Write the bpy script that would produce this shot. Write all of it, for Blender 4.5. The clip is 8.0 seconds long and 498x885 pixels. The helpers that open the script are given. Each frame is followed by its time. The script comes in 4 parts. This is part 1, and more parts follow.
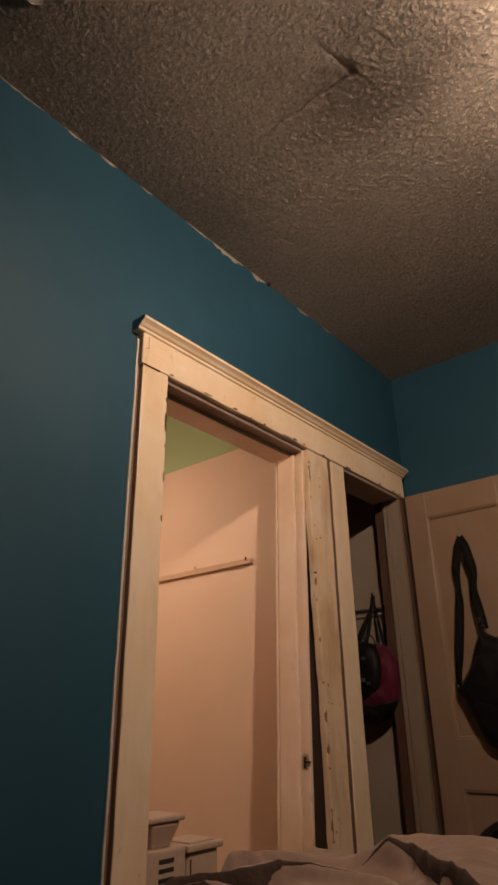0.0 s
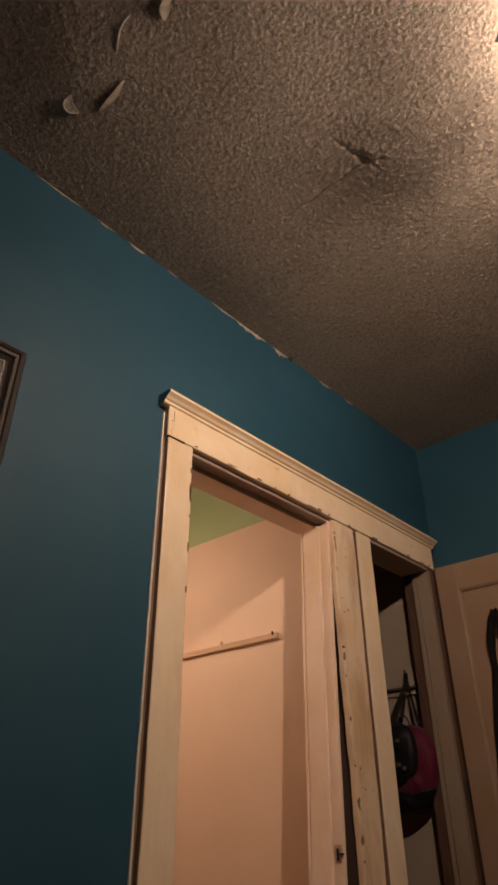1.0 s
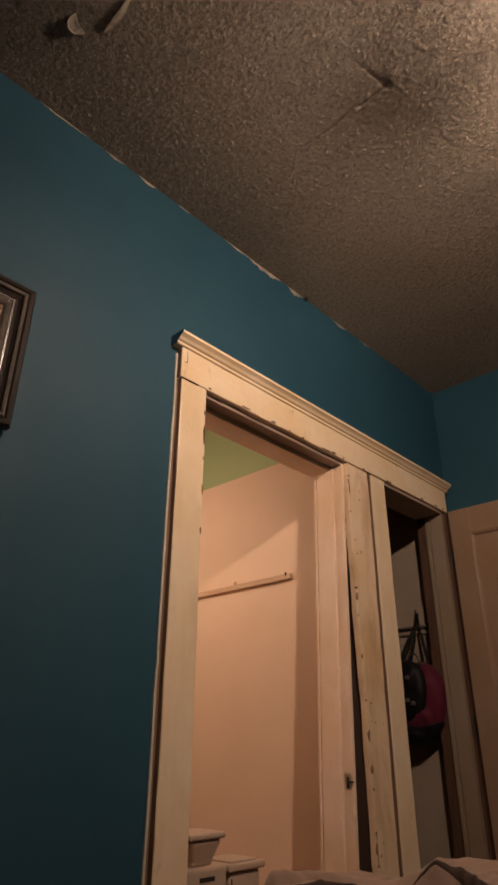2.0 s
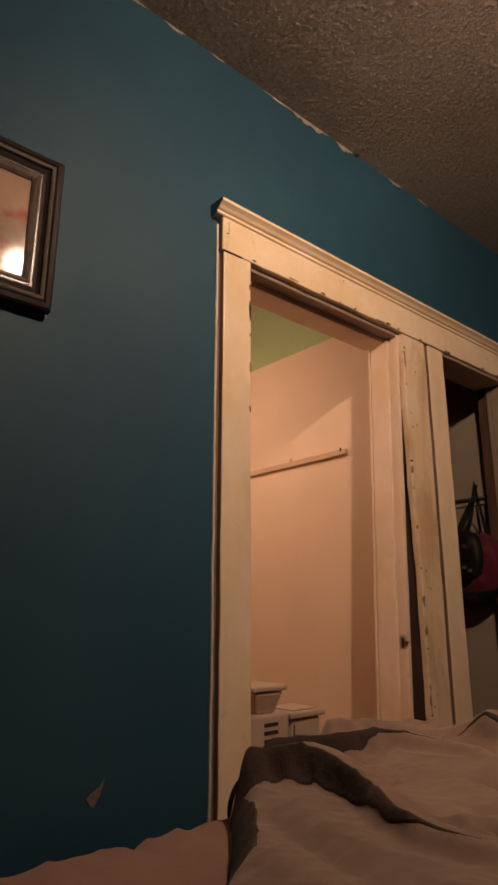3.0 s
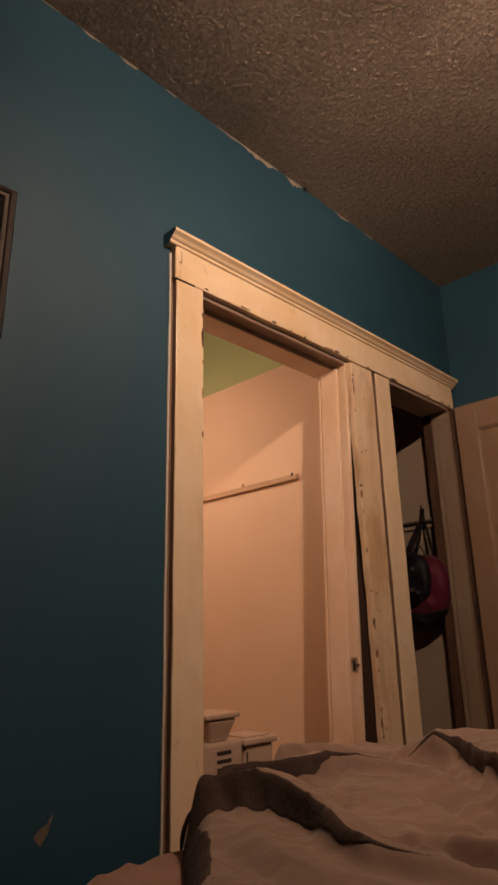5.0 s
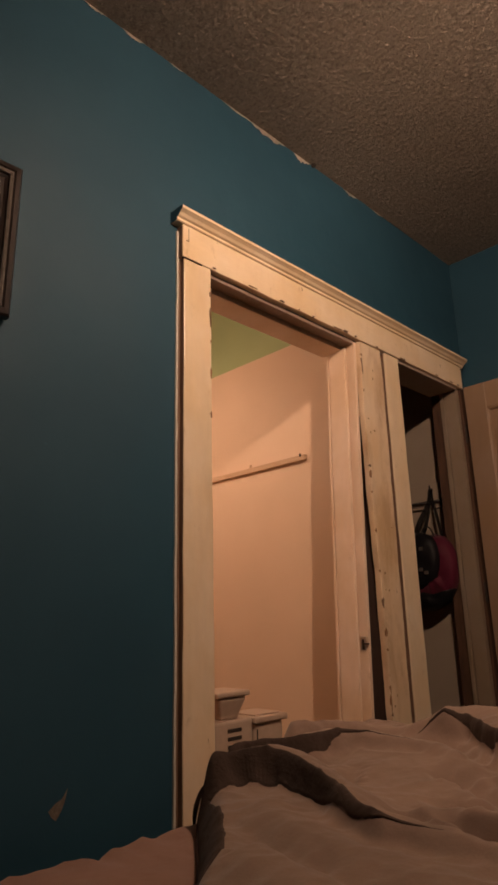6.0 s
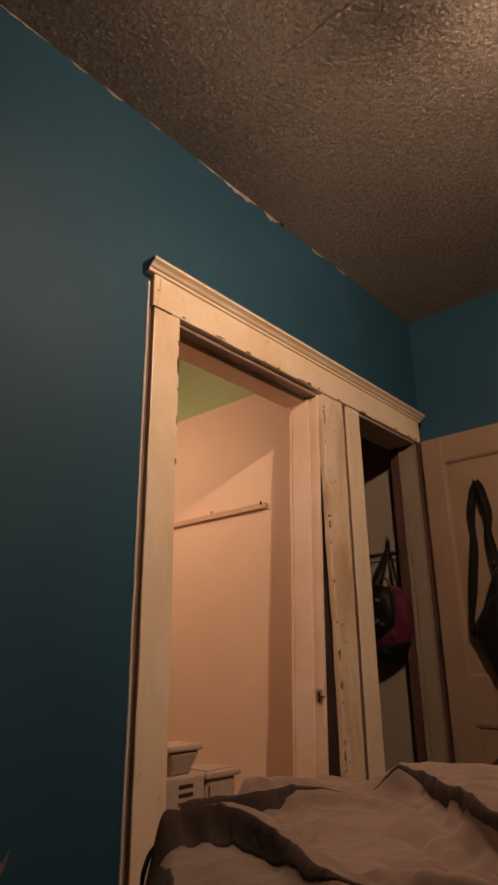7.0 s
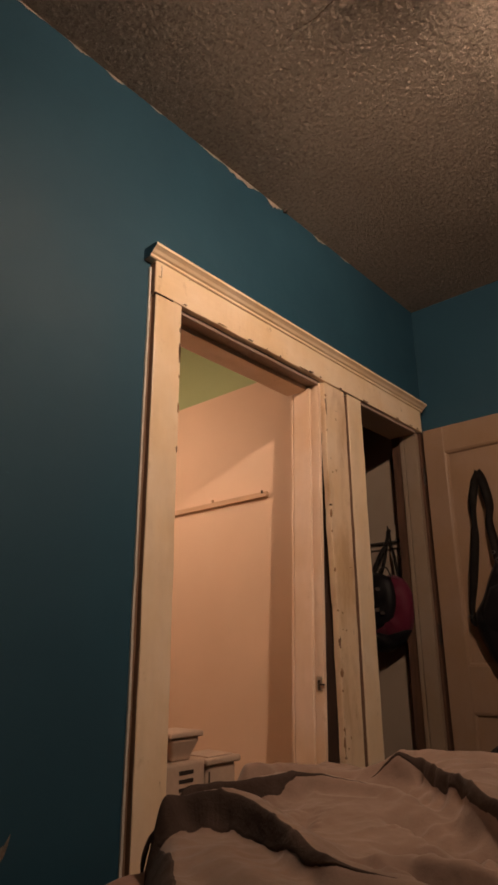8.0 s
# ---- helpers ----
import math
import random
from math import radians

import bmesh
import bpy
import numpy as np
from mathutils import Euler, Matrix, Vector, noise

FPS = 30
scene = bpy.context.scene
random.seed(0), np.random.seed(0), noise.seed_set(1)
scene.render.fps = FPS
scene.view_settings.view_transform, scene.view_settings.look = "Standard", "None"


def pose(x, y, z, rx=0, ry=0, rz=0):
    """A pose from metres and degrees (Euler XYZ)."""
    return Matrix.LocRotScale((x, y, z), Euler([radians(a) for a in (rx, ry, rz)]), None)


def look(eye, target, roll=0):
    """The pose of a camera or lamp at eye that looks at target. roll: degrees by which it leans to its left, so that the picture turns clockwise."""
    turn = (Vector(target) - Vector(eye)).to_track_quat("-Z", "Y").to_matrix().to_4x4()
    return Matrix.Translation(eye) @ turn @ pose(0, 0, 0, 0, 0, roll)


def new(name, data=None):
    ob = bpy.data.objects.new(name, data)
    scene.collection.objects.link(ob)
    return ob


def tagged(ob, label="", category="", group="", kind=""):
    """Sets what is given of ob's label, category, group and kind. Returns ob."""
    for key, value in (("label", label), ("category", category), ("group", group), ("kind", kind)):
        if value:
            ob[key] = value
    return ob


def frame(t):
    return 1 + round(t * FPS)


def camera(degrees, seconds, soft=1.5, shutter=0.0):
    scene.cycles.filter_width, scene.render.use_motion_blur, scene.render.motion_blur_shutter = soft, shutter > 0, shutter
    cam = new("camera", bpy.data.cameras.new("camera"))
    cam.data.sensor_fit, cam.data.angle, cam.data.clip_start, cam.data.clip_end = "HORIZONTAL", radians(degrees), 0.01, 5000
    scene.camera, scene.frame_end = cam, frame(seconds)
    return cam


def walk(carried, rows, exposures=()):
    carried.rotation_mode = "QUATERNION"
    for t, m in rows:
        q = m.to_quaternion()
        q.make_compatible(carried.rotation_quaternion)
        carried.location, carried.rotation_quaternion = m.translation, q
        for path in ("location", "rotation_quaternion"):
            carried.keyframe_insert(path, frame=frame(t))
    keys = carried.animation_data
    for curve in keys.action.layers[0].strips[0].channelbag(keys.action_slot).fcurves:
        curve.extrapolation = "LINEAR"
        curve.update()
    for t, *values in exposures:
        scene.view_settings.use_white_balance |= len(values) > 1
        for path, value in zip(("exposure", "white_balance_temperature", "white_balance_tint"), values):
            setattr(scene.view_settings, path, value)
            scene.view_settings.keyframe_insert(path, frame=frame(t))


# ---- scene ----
cam = camera(43.1, 8.0, soft=3.0)
PATH = [
    (0, (1.374, 0.771, 0.985), (0.214, 2.181, 1.8), -0.9),
    (0.5, (1.368, 0.761, 0.981), (0.165, 2.108, 1.841), -0.1),
    (1, (1.39, 0.769, 0.96), (0.239, 2.042, 1.987), -0.4),
    (1.2, (1.351, 0.769, 0.953), (0.176, 2.018, 1.983), -0.1),
    (2.3, (1.379, 0.785, 0.972), (0.137, 2.124, 1.786), -0.1),
    (2.5, (1.381, 0.782, 0.976), (0.137, 2.131, 1.77), -0.3),
    (2.7, (1.353, 0.788, 0.968), (0.044, 2.111, 1.699), -0.1),
    (2.9, (1.347, 0.805, 0.972), (-0.086, 2.101, 1.49), 0.2),
    (3, (1.365, 0.828, 0.967), (-0.094, 2.094, 1.485), 0.0),
    (3.5, (1.354, 0.805, 0.957), (-0.007, 2.163, 1.509), -1.9),
    (4, (1.363, 0.803, 0.971), (0.072, 2.214, 1.554), -1.7),
    (4.5, (1.378, 0.811, 0.968), (0.07, 2.201, 1.564), -1.7),
    (5.8, (1.377, 0.815, 0.956), (0.0, 2.15, 1.524), -1.0),
    (6, (1.366, 0.814, 0.958), (0.002, 2.173, 1.498), -1.5),
    (6.5, (1.377, 0.8, 0.972), (0.082, 2.18, 1.618), -0.7),
    (7, (1.372, 0.79, 0.965), (0.132, 2.208, 1.636), -0.7),
    (7.5, (1.367, 0.794, 0.968), (0.106, 2.215, 1.592), -0.7),
    (8, (1.367, 0.795, 0.963), (0.116, 2.219, 1.603), -0.4),
]
# the clip's white balance warms a little as the camera turns down to the bed
walk(cam, [(t, look(eye, aim, roll)) for t, eye, aim, roll in PATH],
     [(0.0, 0.0, 5660, 4), (2.3, 0.0, 5800, 5), (3.5, 0.0, 6480, 13), (6.5, 0.0, 6250, 11), (8.0, 0.0, 6080, 9)])

# ---------------------------------------------------------------- world and light
world = bpy.data.worlds.new("night")
world.use_nodes = True
world.node_tree.nodes["Background"].inputs[0].default_value = (0.010, 0.012, 0.016, 1)
world.node_tree.nodes["Background"].inputs[1].default_value = 0.1
scene.world = world
LAMP = (1.42, 1.68, 2.50)
LAMP_AIM = (-0.80, 0.60, 0.04)
BULB_POWER = 4650.0
# unseen second source, added only to brighten the ceiling
ADDED_UPLIGHT = (1.53, 1.92, 2.672)
ADDED_UPLIGHT_POWER = 2500.0
CLOSET_LAMP = (-0.98, 2.20, 1.93)
CLOSET_POWER = 250.0

CEIL = 2.77
NORTH = 3.73


# ---------------------------------------------------------------- materials
class Nodes:
    def __init__(self, name, rough=0.5, spec=0.5):
        self.m = bpy.data.materials.new(name)
        self.m.use_nodes = True
        self.t = self.m.node_tree
        self.b = self.t.nodes["Principled BSDF"]
        self.b.inputs["Roughness"].default_value = rough
        self.b.inputs["Specular IOR Level"].default_value = spec
        self.co = self.t.nodes.new("ShaderNodeTexCoord").outputs["Object"]

    def node(self, kind, **kw):
        n = self.t.nodes.new(kind)
        for k, v in kw.items():
            n.inputs[k.replace("_", " ")].default_value = v
        return n

    def link(self, a, b):
        self.t.links.new(a, b)

    def scaled(self, s):
        n = self.t.nodes.new("ShaderNodeMapping")
        n.inputs["Scale"].default_value = s
        self.link(self.co, n.inputs["Vector"])
        return n.outputs["Vector"]

    def noise(self, scale, detail=4, rough=0.55, stretch=None, distort=0.0):
        n = self.node("ShaderNodeTexNoise", Scale=scale, Detail=detail, Roughness=rough, Distortion=distort)
        self.link(self.scaled(stretch) if stretch else self.co, n.inputs["Vector"])
        return n.outputs["Fac"]

    def ramp(self, fac, lo, hi, c0=(0, 0, 0, 1), c1=(1, 1, 1, 1)):
        n = self.t.nodes.new("ShaderNodeValToRGB")
        n.color_ramp.elements[0].position, n.color_ramp.elements[1].position = lo, hi
        n.color_ramp.elements[0].color, n.color_ramp.elements[1].color = c0, c1
        self.link(fac, n.inputs[0])
        return n.outputs[0]

    def mix(self, fac, a, b):
        n = self.t.nodes.new("ShaderNodeMix")
        n.data_type = "RGBA"
        for sock, v in ((n.inputs[0], fac), (n.inputs[6], a), (n.inputs[7], b)):
            if isinstance(v, (tuple, float, int)):
                sock.default_value = v if not isinstance(v, tuple) or len(v) == 4 else (*v, 1)
            else:
                self.link(v, sock)
        return n.outputs[2]

    def mul(self, a, b):
        n = self.t.nodes.new("ShaderNodeMath")
        n.operation = "MULTIPLY"
        for sock, v in zip(n.inputs, (a, b)):
            if isinstance(v, (float, int)):
                sock.default_value = v
            else:
                self.link(v, sock)
        return n.outputs[0]

    def color(self, c):
        self.link(c, self.b.inputs["Base Color"])

    def bump(self, height, strength, dist):
        n = self.t.nodes.new("ShaderNodeBump")
        n.inputs["Strength"].default_value, n.inputs["Distance"].default_value = strength, dist
        self.link(height, n.inputs["Height"])
        old = self.b.inputs["Normal"].links
        if old:
            self.link(old[0].from_socket, n.inputs["Normal"])
        self.link(n.outputs[0], self.b.inputs["Normal"])


def c4(r, g, b):
    return (r, g, b, 1)


def wall_paint(name, base, dark, rough=0.42, spec=0.5):
    """Rolled wall paint: orange peel, slow blotches and a few scuffs."""
    n = Nodes(name, rough, spec)
    c = n.mix(n.ramp(n.noise(2.2, 5), 0.3, 0.7), c4(*dark), c4(*base))
    scuff = n.ramp(n.noise(9, 8, 0.7, (1, 1, 2.2)), 0.68, 0.74)
    c = n.mix(n.mul(scuff, 0.25), c, c4(*[min(1, v * 1.5 + 0.015) for v in base]))
    n.color(c)
    r = n.ramp(n.noise(3.0, 6), 0.3, 0.75, c4(rough - 0.07, 0, 0), c4(rough + 0.10, 0, 0))
    sep = n.t.nodes.new("ShaderNodeSeparateColor")
    n.link(r, sep.inputs[0])
    n.link(sep.outputs[0], n.b.inputs["Roughness"])
    n.bump(n.noise(160, 3, 0.6), 0.16, 0.0016)
    n.bump(n.noise(7, 4), 0.18, 0.012)
    return n.m


def trim_paint(name, base, chip, rough=0.38, wear=0.62, axis=(1, 1, 0.22), stain=0.0):
    """Old glossy trim paint with brush marks, yellowing, dings and chips down to the wood."""
    n = Nodes(name, rough)
    old = tuple(v * f for v, f in zip(base, (0.90, 0.82, 0.66)))
    c = n.mix(n.ramp(n.noise(5, 6), 0.35, 0.72), c4(*base), c4(*old))
    streak = n.ramp(n.noise(38, 4, 0.6, axis), 0.35, 0.75)
    c = n.mix(n.mul(streak, 0.22), c, c4(*[v * 0.72 for v in base]))
    grime = n.ramp(n.noise(17, 7, 0.7, (1, 1, 0.6)), wear - 0.03, wear + 0.10)
    c = n.mix(n.mul(grime, 0.55), c, c4(*[v * f for v, f in zip(base, (0.55, 0.45, 0.33))]))
    if stain:
        c = n.mix(n.mul(n.ramp(n.noise(8, 6, 0.6, (1, 1, 0.35)), 0.50, 0.66), stain), c, c4(0.36, 0.20, 0.085))
    mask = n.ramp(n.noise(24, 9, 0.72, (1, 1, 0.45), 0.6), wear + 0.045, wear + 0.065)
    c = n.mix(mask, c, c4(*chip))
    n.color(c)
    n.bump(mask, -0.5, 0.0015)
    n.bump(n.noise(60, 5, 0.6, axis), 0.25, 0.0015)
    n.bump(n.noise(11, 5), 0.25, 0.006)
    return n.m


def wood(name, a, b, rough=0.6, axis=(8, 8, 0.6)):
    n = Nodes(name, rough)
    g = n.noise(12, 6, 0.65, axis, 0.4)
    n.color(n.mix(n.ramp(g, 0.3, 0.7), c4(*a), c4(*b)))
    n.bump(g, 0.4, 0.002)
    return n.m


def cloth(name, base, dark, rough=0.9, weave=420, fuzz=0.35, plush=1.0):
    n = Nodes(name, rough, 0.15)
    c = n.mix(n.ramp(n.noise(6, 6, 0.6), 0.32, 0.7), c4(*dark), c4(*base))
    c = n.mix(n.mul(n.ramp(n.noise(weave, 2), 0.35, 0.7), 0.28), c, c4(*[v * 0.7 for v in base]))
    n.color(c)
    n.b.inputs["Sheen Weight"].default_value = fuzz
    n.b.inputs["Sheen Roughness"].default_value = 0.5
    n.bump(n.noise(weave, 3, 0.6), 0.35, 0.0012)
    n.bump(n.noise(38, 5, 0.6), 0.35 * plush, 0.005 * plush)
    n.bump(n.noise(14, 4, 0.55), 0.25 * plush, 0.010 * plush)
    return n.m


def plain(name, base, rough=0.5, metal=0.0, var=0.15, bump=0.1, scale=40):
    n = Nodes(name, rough)
    n.b.inputs["Metallic"].default_value = metal
    n.color(n.mix(n.ramp(n.noise(scale, 5), 0.3, 0.7), c4(*[v * (1 - var) for v in base]), c4(*base)))
    n.bump(n.noise(scale * 3, 3), bump, 0.002)
    return n.m


BLUE = wall_paint("blue_wall_paint", (0.0205, 0.0685, 0.1065), (0.0170, 0.0585, 0.093), 0.60, 0.32)
PINK = wall_paint("pink_closet_paint", (0.74, 0.560, 0.415), (0.685, 0.51, 0.37), 0.55, 0.3)
GREEN = wall_paint("green_closet_paint", (0.40, 0.48, 0.255), (0.355, 0.43, 0.225), 0.6, 0.3)
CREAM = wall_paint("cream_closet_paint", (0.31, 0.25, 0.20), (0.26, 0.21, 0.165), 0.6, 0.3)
TRIM = trim_paint("cream_trim_paint", (0.80, 0.655, 0.49), (0.16, 0.08, 0.035), 0.36, 0.64, (1, 1, 0.22), 0.12)
TRIM_WORN = trim_paint("worn_trim_paint", (0.77, 0.61, 0.45), (0.20, 0.095, 0.038), 0.42, 0.62, (1, 1, 0.22), 0.55)
TRIM_HEAD = trim_paint("cream_header_paint", (0.80, 0.655, 0.49), (0.16, 0.08, 0.035), 0.36, 0.63, (1, 0.22, 1))
JAMB = trim_paint("pinkish_jamb_paint", (0.76, 0.60, 0.48), (0.2, 0.1, 0.05), 0.4, 0.66)
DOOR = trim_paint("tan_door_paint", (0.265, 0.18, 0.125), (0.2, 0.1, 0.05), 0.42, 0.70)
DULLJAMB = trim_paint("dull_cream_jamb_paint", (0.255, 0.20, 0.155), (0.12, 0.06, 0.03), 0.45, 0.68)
HEADGREY = trim_paint("grey_head_paint", (0.33, 0.255, 0.225), (0.1, 0.06, 0.04), 0.5, 0.60, (1, 0.22, 1))
RAW = wood("bare_dark_wood", (0.050, 0.024, 0.014), (0.10, 0.048, 0.026), 0.7)
EDGEWOOD = wood("brown_board_edge", (0.13, 0.07, 0.042), (0.21, 0.125, 0.075), 0.65)
# reddish wood, its colour darkened for the shade inside the jamb gap
STUD_SHADE = wood("gap_shaded_stud", (0.016, 0.007, 0.004), (0.034, 0.014, 0.008), 0.8)
GOUGE = wood("orange_brown_wood", (0.20, 0.10, 0.045), (0.34, 0.19, 0.095), 0.7)
OLDWOOD = wood("bare_cleat_wood", (0.48, 0.32, 0.20), (0.60, 0.42, 0.28), 0.65, (0.6, 8, 8))
CAULK = plain("white_caulk", (0.55, 0.52, 0.46), 0.6)
PLASTER = plain("bare_plaster", (0.62, 0.54, 0.44), 0.8, 0, 0.3, 0.4)
SLIVER = plain("pale_plaster_line", (0.66, 0.59, 0.52), 0.85, 0, 0.35, 0.4)
CHIP = plain("grey_plaster", (0.22, 0.175, 0.14), 0.85, 0, 0.5, 0.6, 90)
FLOORWOOD = wood("floor_wood", (0.16, 0.085, 0.04), (0.25, 0.14, 0.07), 0.45, (8, 0.6, 8))
COMFORTER = cloth("taupe_comforter_cloth", (0.335, 0.232, 0.182), (0.235, 0.162, 0.127), 0.95, 300, 0.22, 1.1)
# dark reverse cloth, which also paints shade onto a fold face and the edge
HEM_SHADE = cloth("dark_reverse_and_shade_cloth", (0.078, 0.054, 0.044), (0.048, 0.033, 0.027), 0.95, 300, 0.03, 1.6)
SHEET = cloth("salmon_sheet_cloth", (0.37, 0.215, 0.168), (0.31, 0.175, 0.135), 0.85, 500, 0.2)
TICKING = cloth("grey_ticking", (0.25, 0.23, 0.22), (0.2, 0.19, 0.18))
BLACKCLOTH = cloth("black_nylon", (0.0075, 0.007, 0.009), (0.0045, 0.004, 0.005), 0.5, 300, 0.02)
STRAPCLOTH = cloth("black_webbing", (0.030, 0.026, 0.024), (0.016, 0.014, 0.013), 0.7, 240, 0.1)
CRIMSON = cloth("crimson_nylon", (0.085, 0.006, 0.022), (0.058, 0.004, 0.014), 0.6, 300, 0.15)
PLASTIC = plain("white_plastic", (0.50, 0.385, 0.30), 0.45, 0, 0.12, 0.05)
DARKHOLE = plain("dark_inside", (0.03, 0.02, 0.015), 0.8)
DULLSTEEL = plain("dull_steel", (0.22, 0.21, 0.20), 0.4, 1.0, 0.3)
STEEL = plain("worn_steel", (0.6, 0.58, 0.55), 0.35, 1.0, 0.3)
DARKMETAL = plain("dark_metal", (0.05, 0.04, 0.035), 0.45, 0.6, 0.3)
ESPRESSO = plain("espresso_frame", (0.022, 0.014, 0.012), 0.28, 0.0, 0.4, 0.2)
PEWTER = plain("pewter_bead", (0.40, 0.35, 0.31), 0.38, 0.7, 0.4, 0.2)


def ceiling_material():
    n = Nodes("stipple_ceiling", 0.9, 0.2)
    c = n.mix(n.ramp(n.noise(1.6, 5), 0.32, 0.70), c4(0.27, 0.226, 0.185), c4(0.34, 0.287, 0.238))
    stain = n.ramp(n.noise(3.4, 7, 0.65), 0.60, 0.72)
    c = n.mix(n.mul(stain, 0.30), c, c4(0.27, 0.20, 0.145))
    # dark pits and pale nubs paint the stipple's shade and light into the colour
    pit = n.ramp(n.noise(70, 4, 0.7), 0.36, 0.52, c4(1, 1, 1), c4(0, 0, 0))
    c = n.mix(n.mul(pit, 0.7), c, c4(0.15, 0.12, 0.098))
    lit_nub = n.ramp(n.noise(75, 4, 0.65, None, 0.5), 0.57, 0.68)
    c = n.mix(n.mul(lit_nub, 0.5), c, c4(0.53, 0.45, 0.37))
    n.color(c)
    n.bump(n.noise(150, 5, 0.75), 0.85, 0.005)
    n.bump(lit_nub, 0.6, 0.003)
    n.bump(n.noise(95, 4, 0.6), 0.25, 0.004)
    return n.m


def bulb_material(power):
    m = bpy.data.materials.new("lit_bulb")
    m.use_nodes = True
    t = m.node_tree
    t.nodes.remove(t.nodes["Principled BSDF"])
    e = t.nodes.new("ShaderNodeEmission")
    e.inputs[0].default_value = (1.0, 0.67, 0.45, 1)
    e.inputs[1].default_value = power
    t.links.new(e.outputs[0], t.nodes["Material Output"].inputs[0])
    return m


def pane_material():
    m = bpy.data.materials.new("picture_glass")
    m.use_nodes = True
    t = m.node_tree
    t.nodes.remove(t.nodes["Principled BSDF"])
    mix, clear, gloss, fres = (t.nodes.new("ShaderNode" + k) for k in ("MixShader", "BsdfTransparent", "BsdfGlossy", "Fresnel"))
    gloss.inputs["Roughness"].default_value = 0.075
    fres.inputs[0].default_value = 1.5
    for a, b in ((fres.outputs[0], mix.inputs[0]), (clear.outputs[0], mix.inputs[1]), (gloss.outputs[0], mix.inputs[2]), (mix.outputs[0], t.nodes["Material Output"].inputs[0])):
        t.links.new(a, b)
    return m


def print_material():
    n = Nodes("faded_print", 0.6, 0.2)
    c = n.mix(n.ramp(n.noise(9, 3, 0.5), 0.35, 0.65), c4(0.30, 0.20, 0.14), c4(0.42, 0.28, 0.19))
    c = n.mix(n.ramp(n.noise(13, 3, 0.5, (1, 1, 1.7)), 0.52, 0.68), c, c4(0.30, 0.10, 0.07))
    n.color(c)
    return n.m


# ---------------------------------------------------------------- mesh helpers
def finish(name, bm, material, smooth=False):
    bmesh.ops.recalc_face_normals(bm, faces=bm.faces)
    me = bpy.data.meshes.new(name)
    bm.to_mesh(me)
    bm.free()
    me.materials.append(material)
    if smooth:
        me.shade_smooth()
    return new(name, me)


def part(name, bm, material, parent, label="", smooth=False):
    ob = finish(name, bm, material, smooth)
    ob.parent = parent
    if label:
        tagged(ob, label)
    return ob


def thing(name, x, y, z, label, category, group="", kind=""):
    ob = new(name)
    ob.location = (x, y, z)
    ob.empty_display_size = 0.05
    bpy.context.view_layer.update()
    return tagged(ob, label, category, group, kind)


def settle(parent):
    """Parts are made in world places: keep them there under their thing."""
    inv = Matrix.Translation(parent.location).inverted()
    for ob in parent.children:
        ob.matrix_parent_inverse = inv


def box(bm, x0, x1, y0, y1, z0, z1, bevel=0.0, seg=2):
    vs = [bm.verts.new((x, y, z)) for x in (x0, x1) for y in (y0, y1) for z in (z0, z1)]
    fs = [bm.faces.new([vs[i] for i in q]) for q in ((0, 1, 3, 2), (4, 6, 7, 5), (0, 4, 5, 1), (2, 3, 7, 6), (0, 2, 6, 4), (1, 5, 7, 3))]
    if bevel:
        es = list({e for f in fs for e in f.edges})
        bmesh.ops.bevel(bm, geom=es, offset=bevel, segments=seg, profile=0.5, affect="EDGES")
    return vs


def boxed(x0, x1, y0, y1, z0, z1, bevel=0.0, seg=2):
    bm = bmesh.new()
    box(bm, x0, x1, y0, y1, z0, z1, bevel, seg)
    return bm


def board(x0, x1, y0, y1, z0, z1, wob=0.003, step=0.05, bevel=0.003, seed=0, lean=0.0, lean_z=2.03):
    """An old board: bevelled, cut across its length, its edges a little dented; lean: metres of y per metre down."""
    bm = boxed(x0, x1, y0, y1, z0, z1, bevel, 2)
    long = 2 if z1 - z0 > y1 - y0 else 1
    lo, hi = ((z0, z1) if long == 2 else (y0, y1))
    n = int((hi - lo) / step)
    axis = Vector((0, 0, 1)) if long == 2 else Vector((0, 1, 0))
    for i in range(1, n):
        p = Vector((0, 0, 0))
        p[long] = lo + (hi - lo) * i / n
        bmesh.ops.bisect_plane(bm, geom=bm.verts[:] + bm.edges[:] + bm.faces[:], plane_co=p, plane_no=axis)
    for v in bm.verts:
        s = v.co * 7 + Vector((seed * 3.1, seed * 1.7, seed))
        d = noise.noise_vector(s) * wob + noise.noise_vector(s * 5) * wob * 0.45
        if long == 2:
            v.co.y += d.y
        else:
            v.co.z += d.z
        v.co.x += d.x * 0.35
        v.co.y += lean * (v.co.z - lean_z)
    return bm


def prism(profile, y0, y1, ends=0.0):
    """A moulding along y: its profile is (x, z); ends: the mitre by which the outer parts run past."""
    bm = bmesh.new()
    rows = []
    for y, s in ((y0, -1), (y1, 1)):
        rows.append([bm.verts.new((x, y + s * ends * x, z)) for x, z in profile])
    k = len(profile)
    for i in range(k):
        bm.faces.new((rows[0][i], rows[0][(i + 1) % k], rows[1][(i + 1) % k], rows[1][i]))
    bm.faces.new(rows[0][::-1])
    bm.faces.new(rows[1])
    return bm


def extrude_yz(outline, x0, x1):
    bm = bmesh.new()
    a = [bm.verts.new((x0, y, z)) for y, z in outline]
    b = [bm.verts.new((x1, y, z)) for y, z in outline]
    bm.faces.new(a)
    bm.faces.new(b[::-1])
    k = len(outline)
    for i in range(k):
        bm.faces.new((a[i], b[i], b[(i + 1) % k], a[(i + 1) % k]))
    return bm


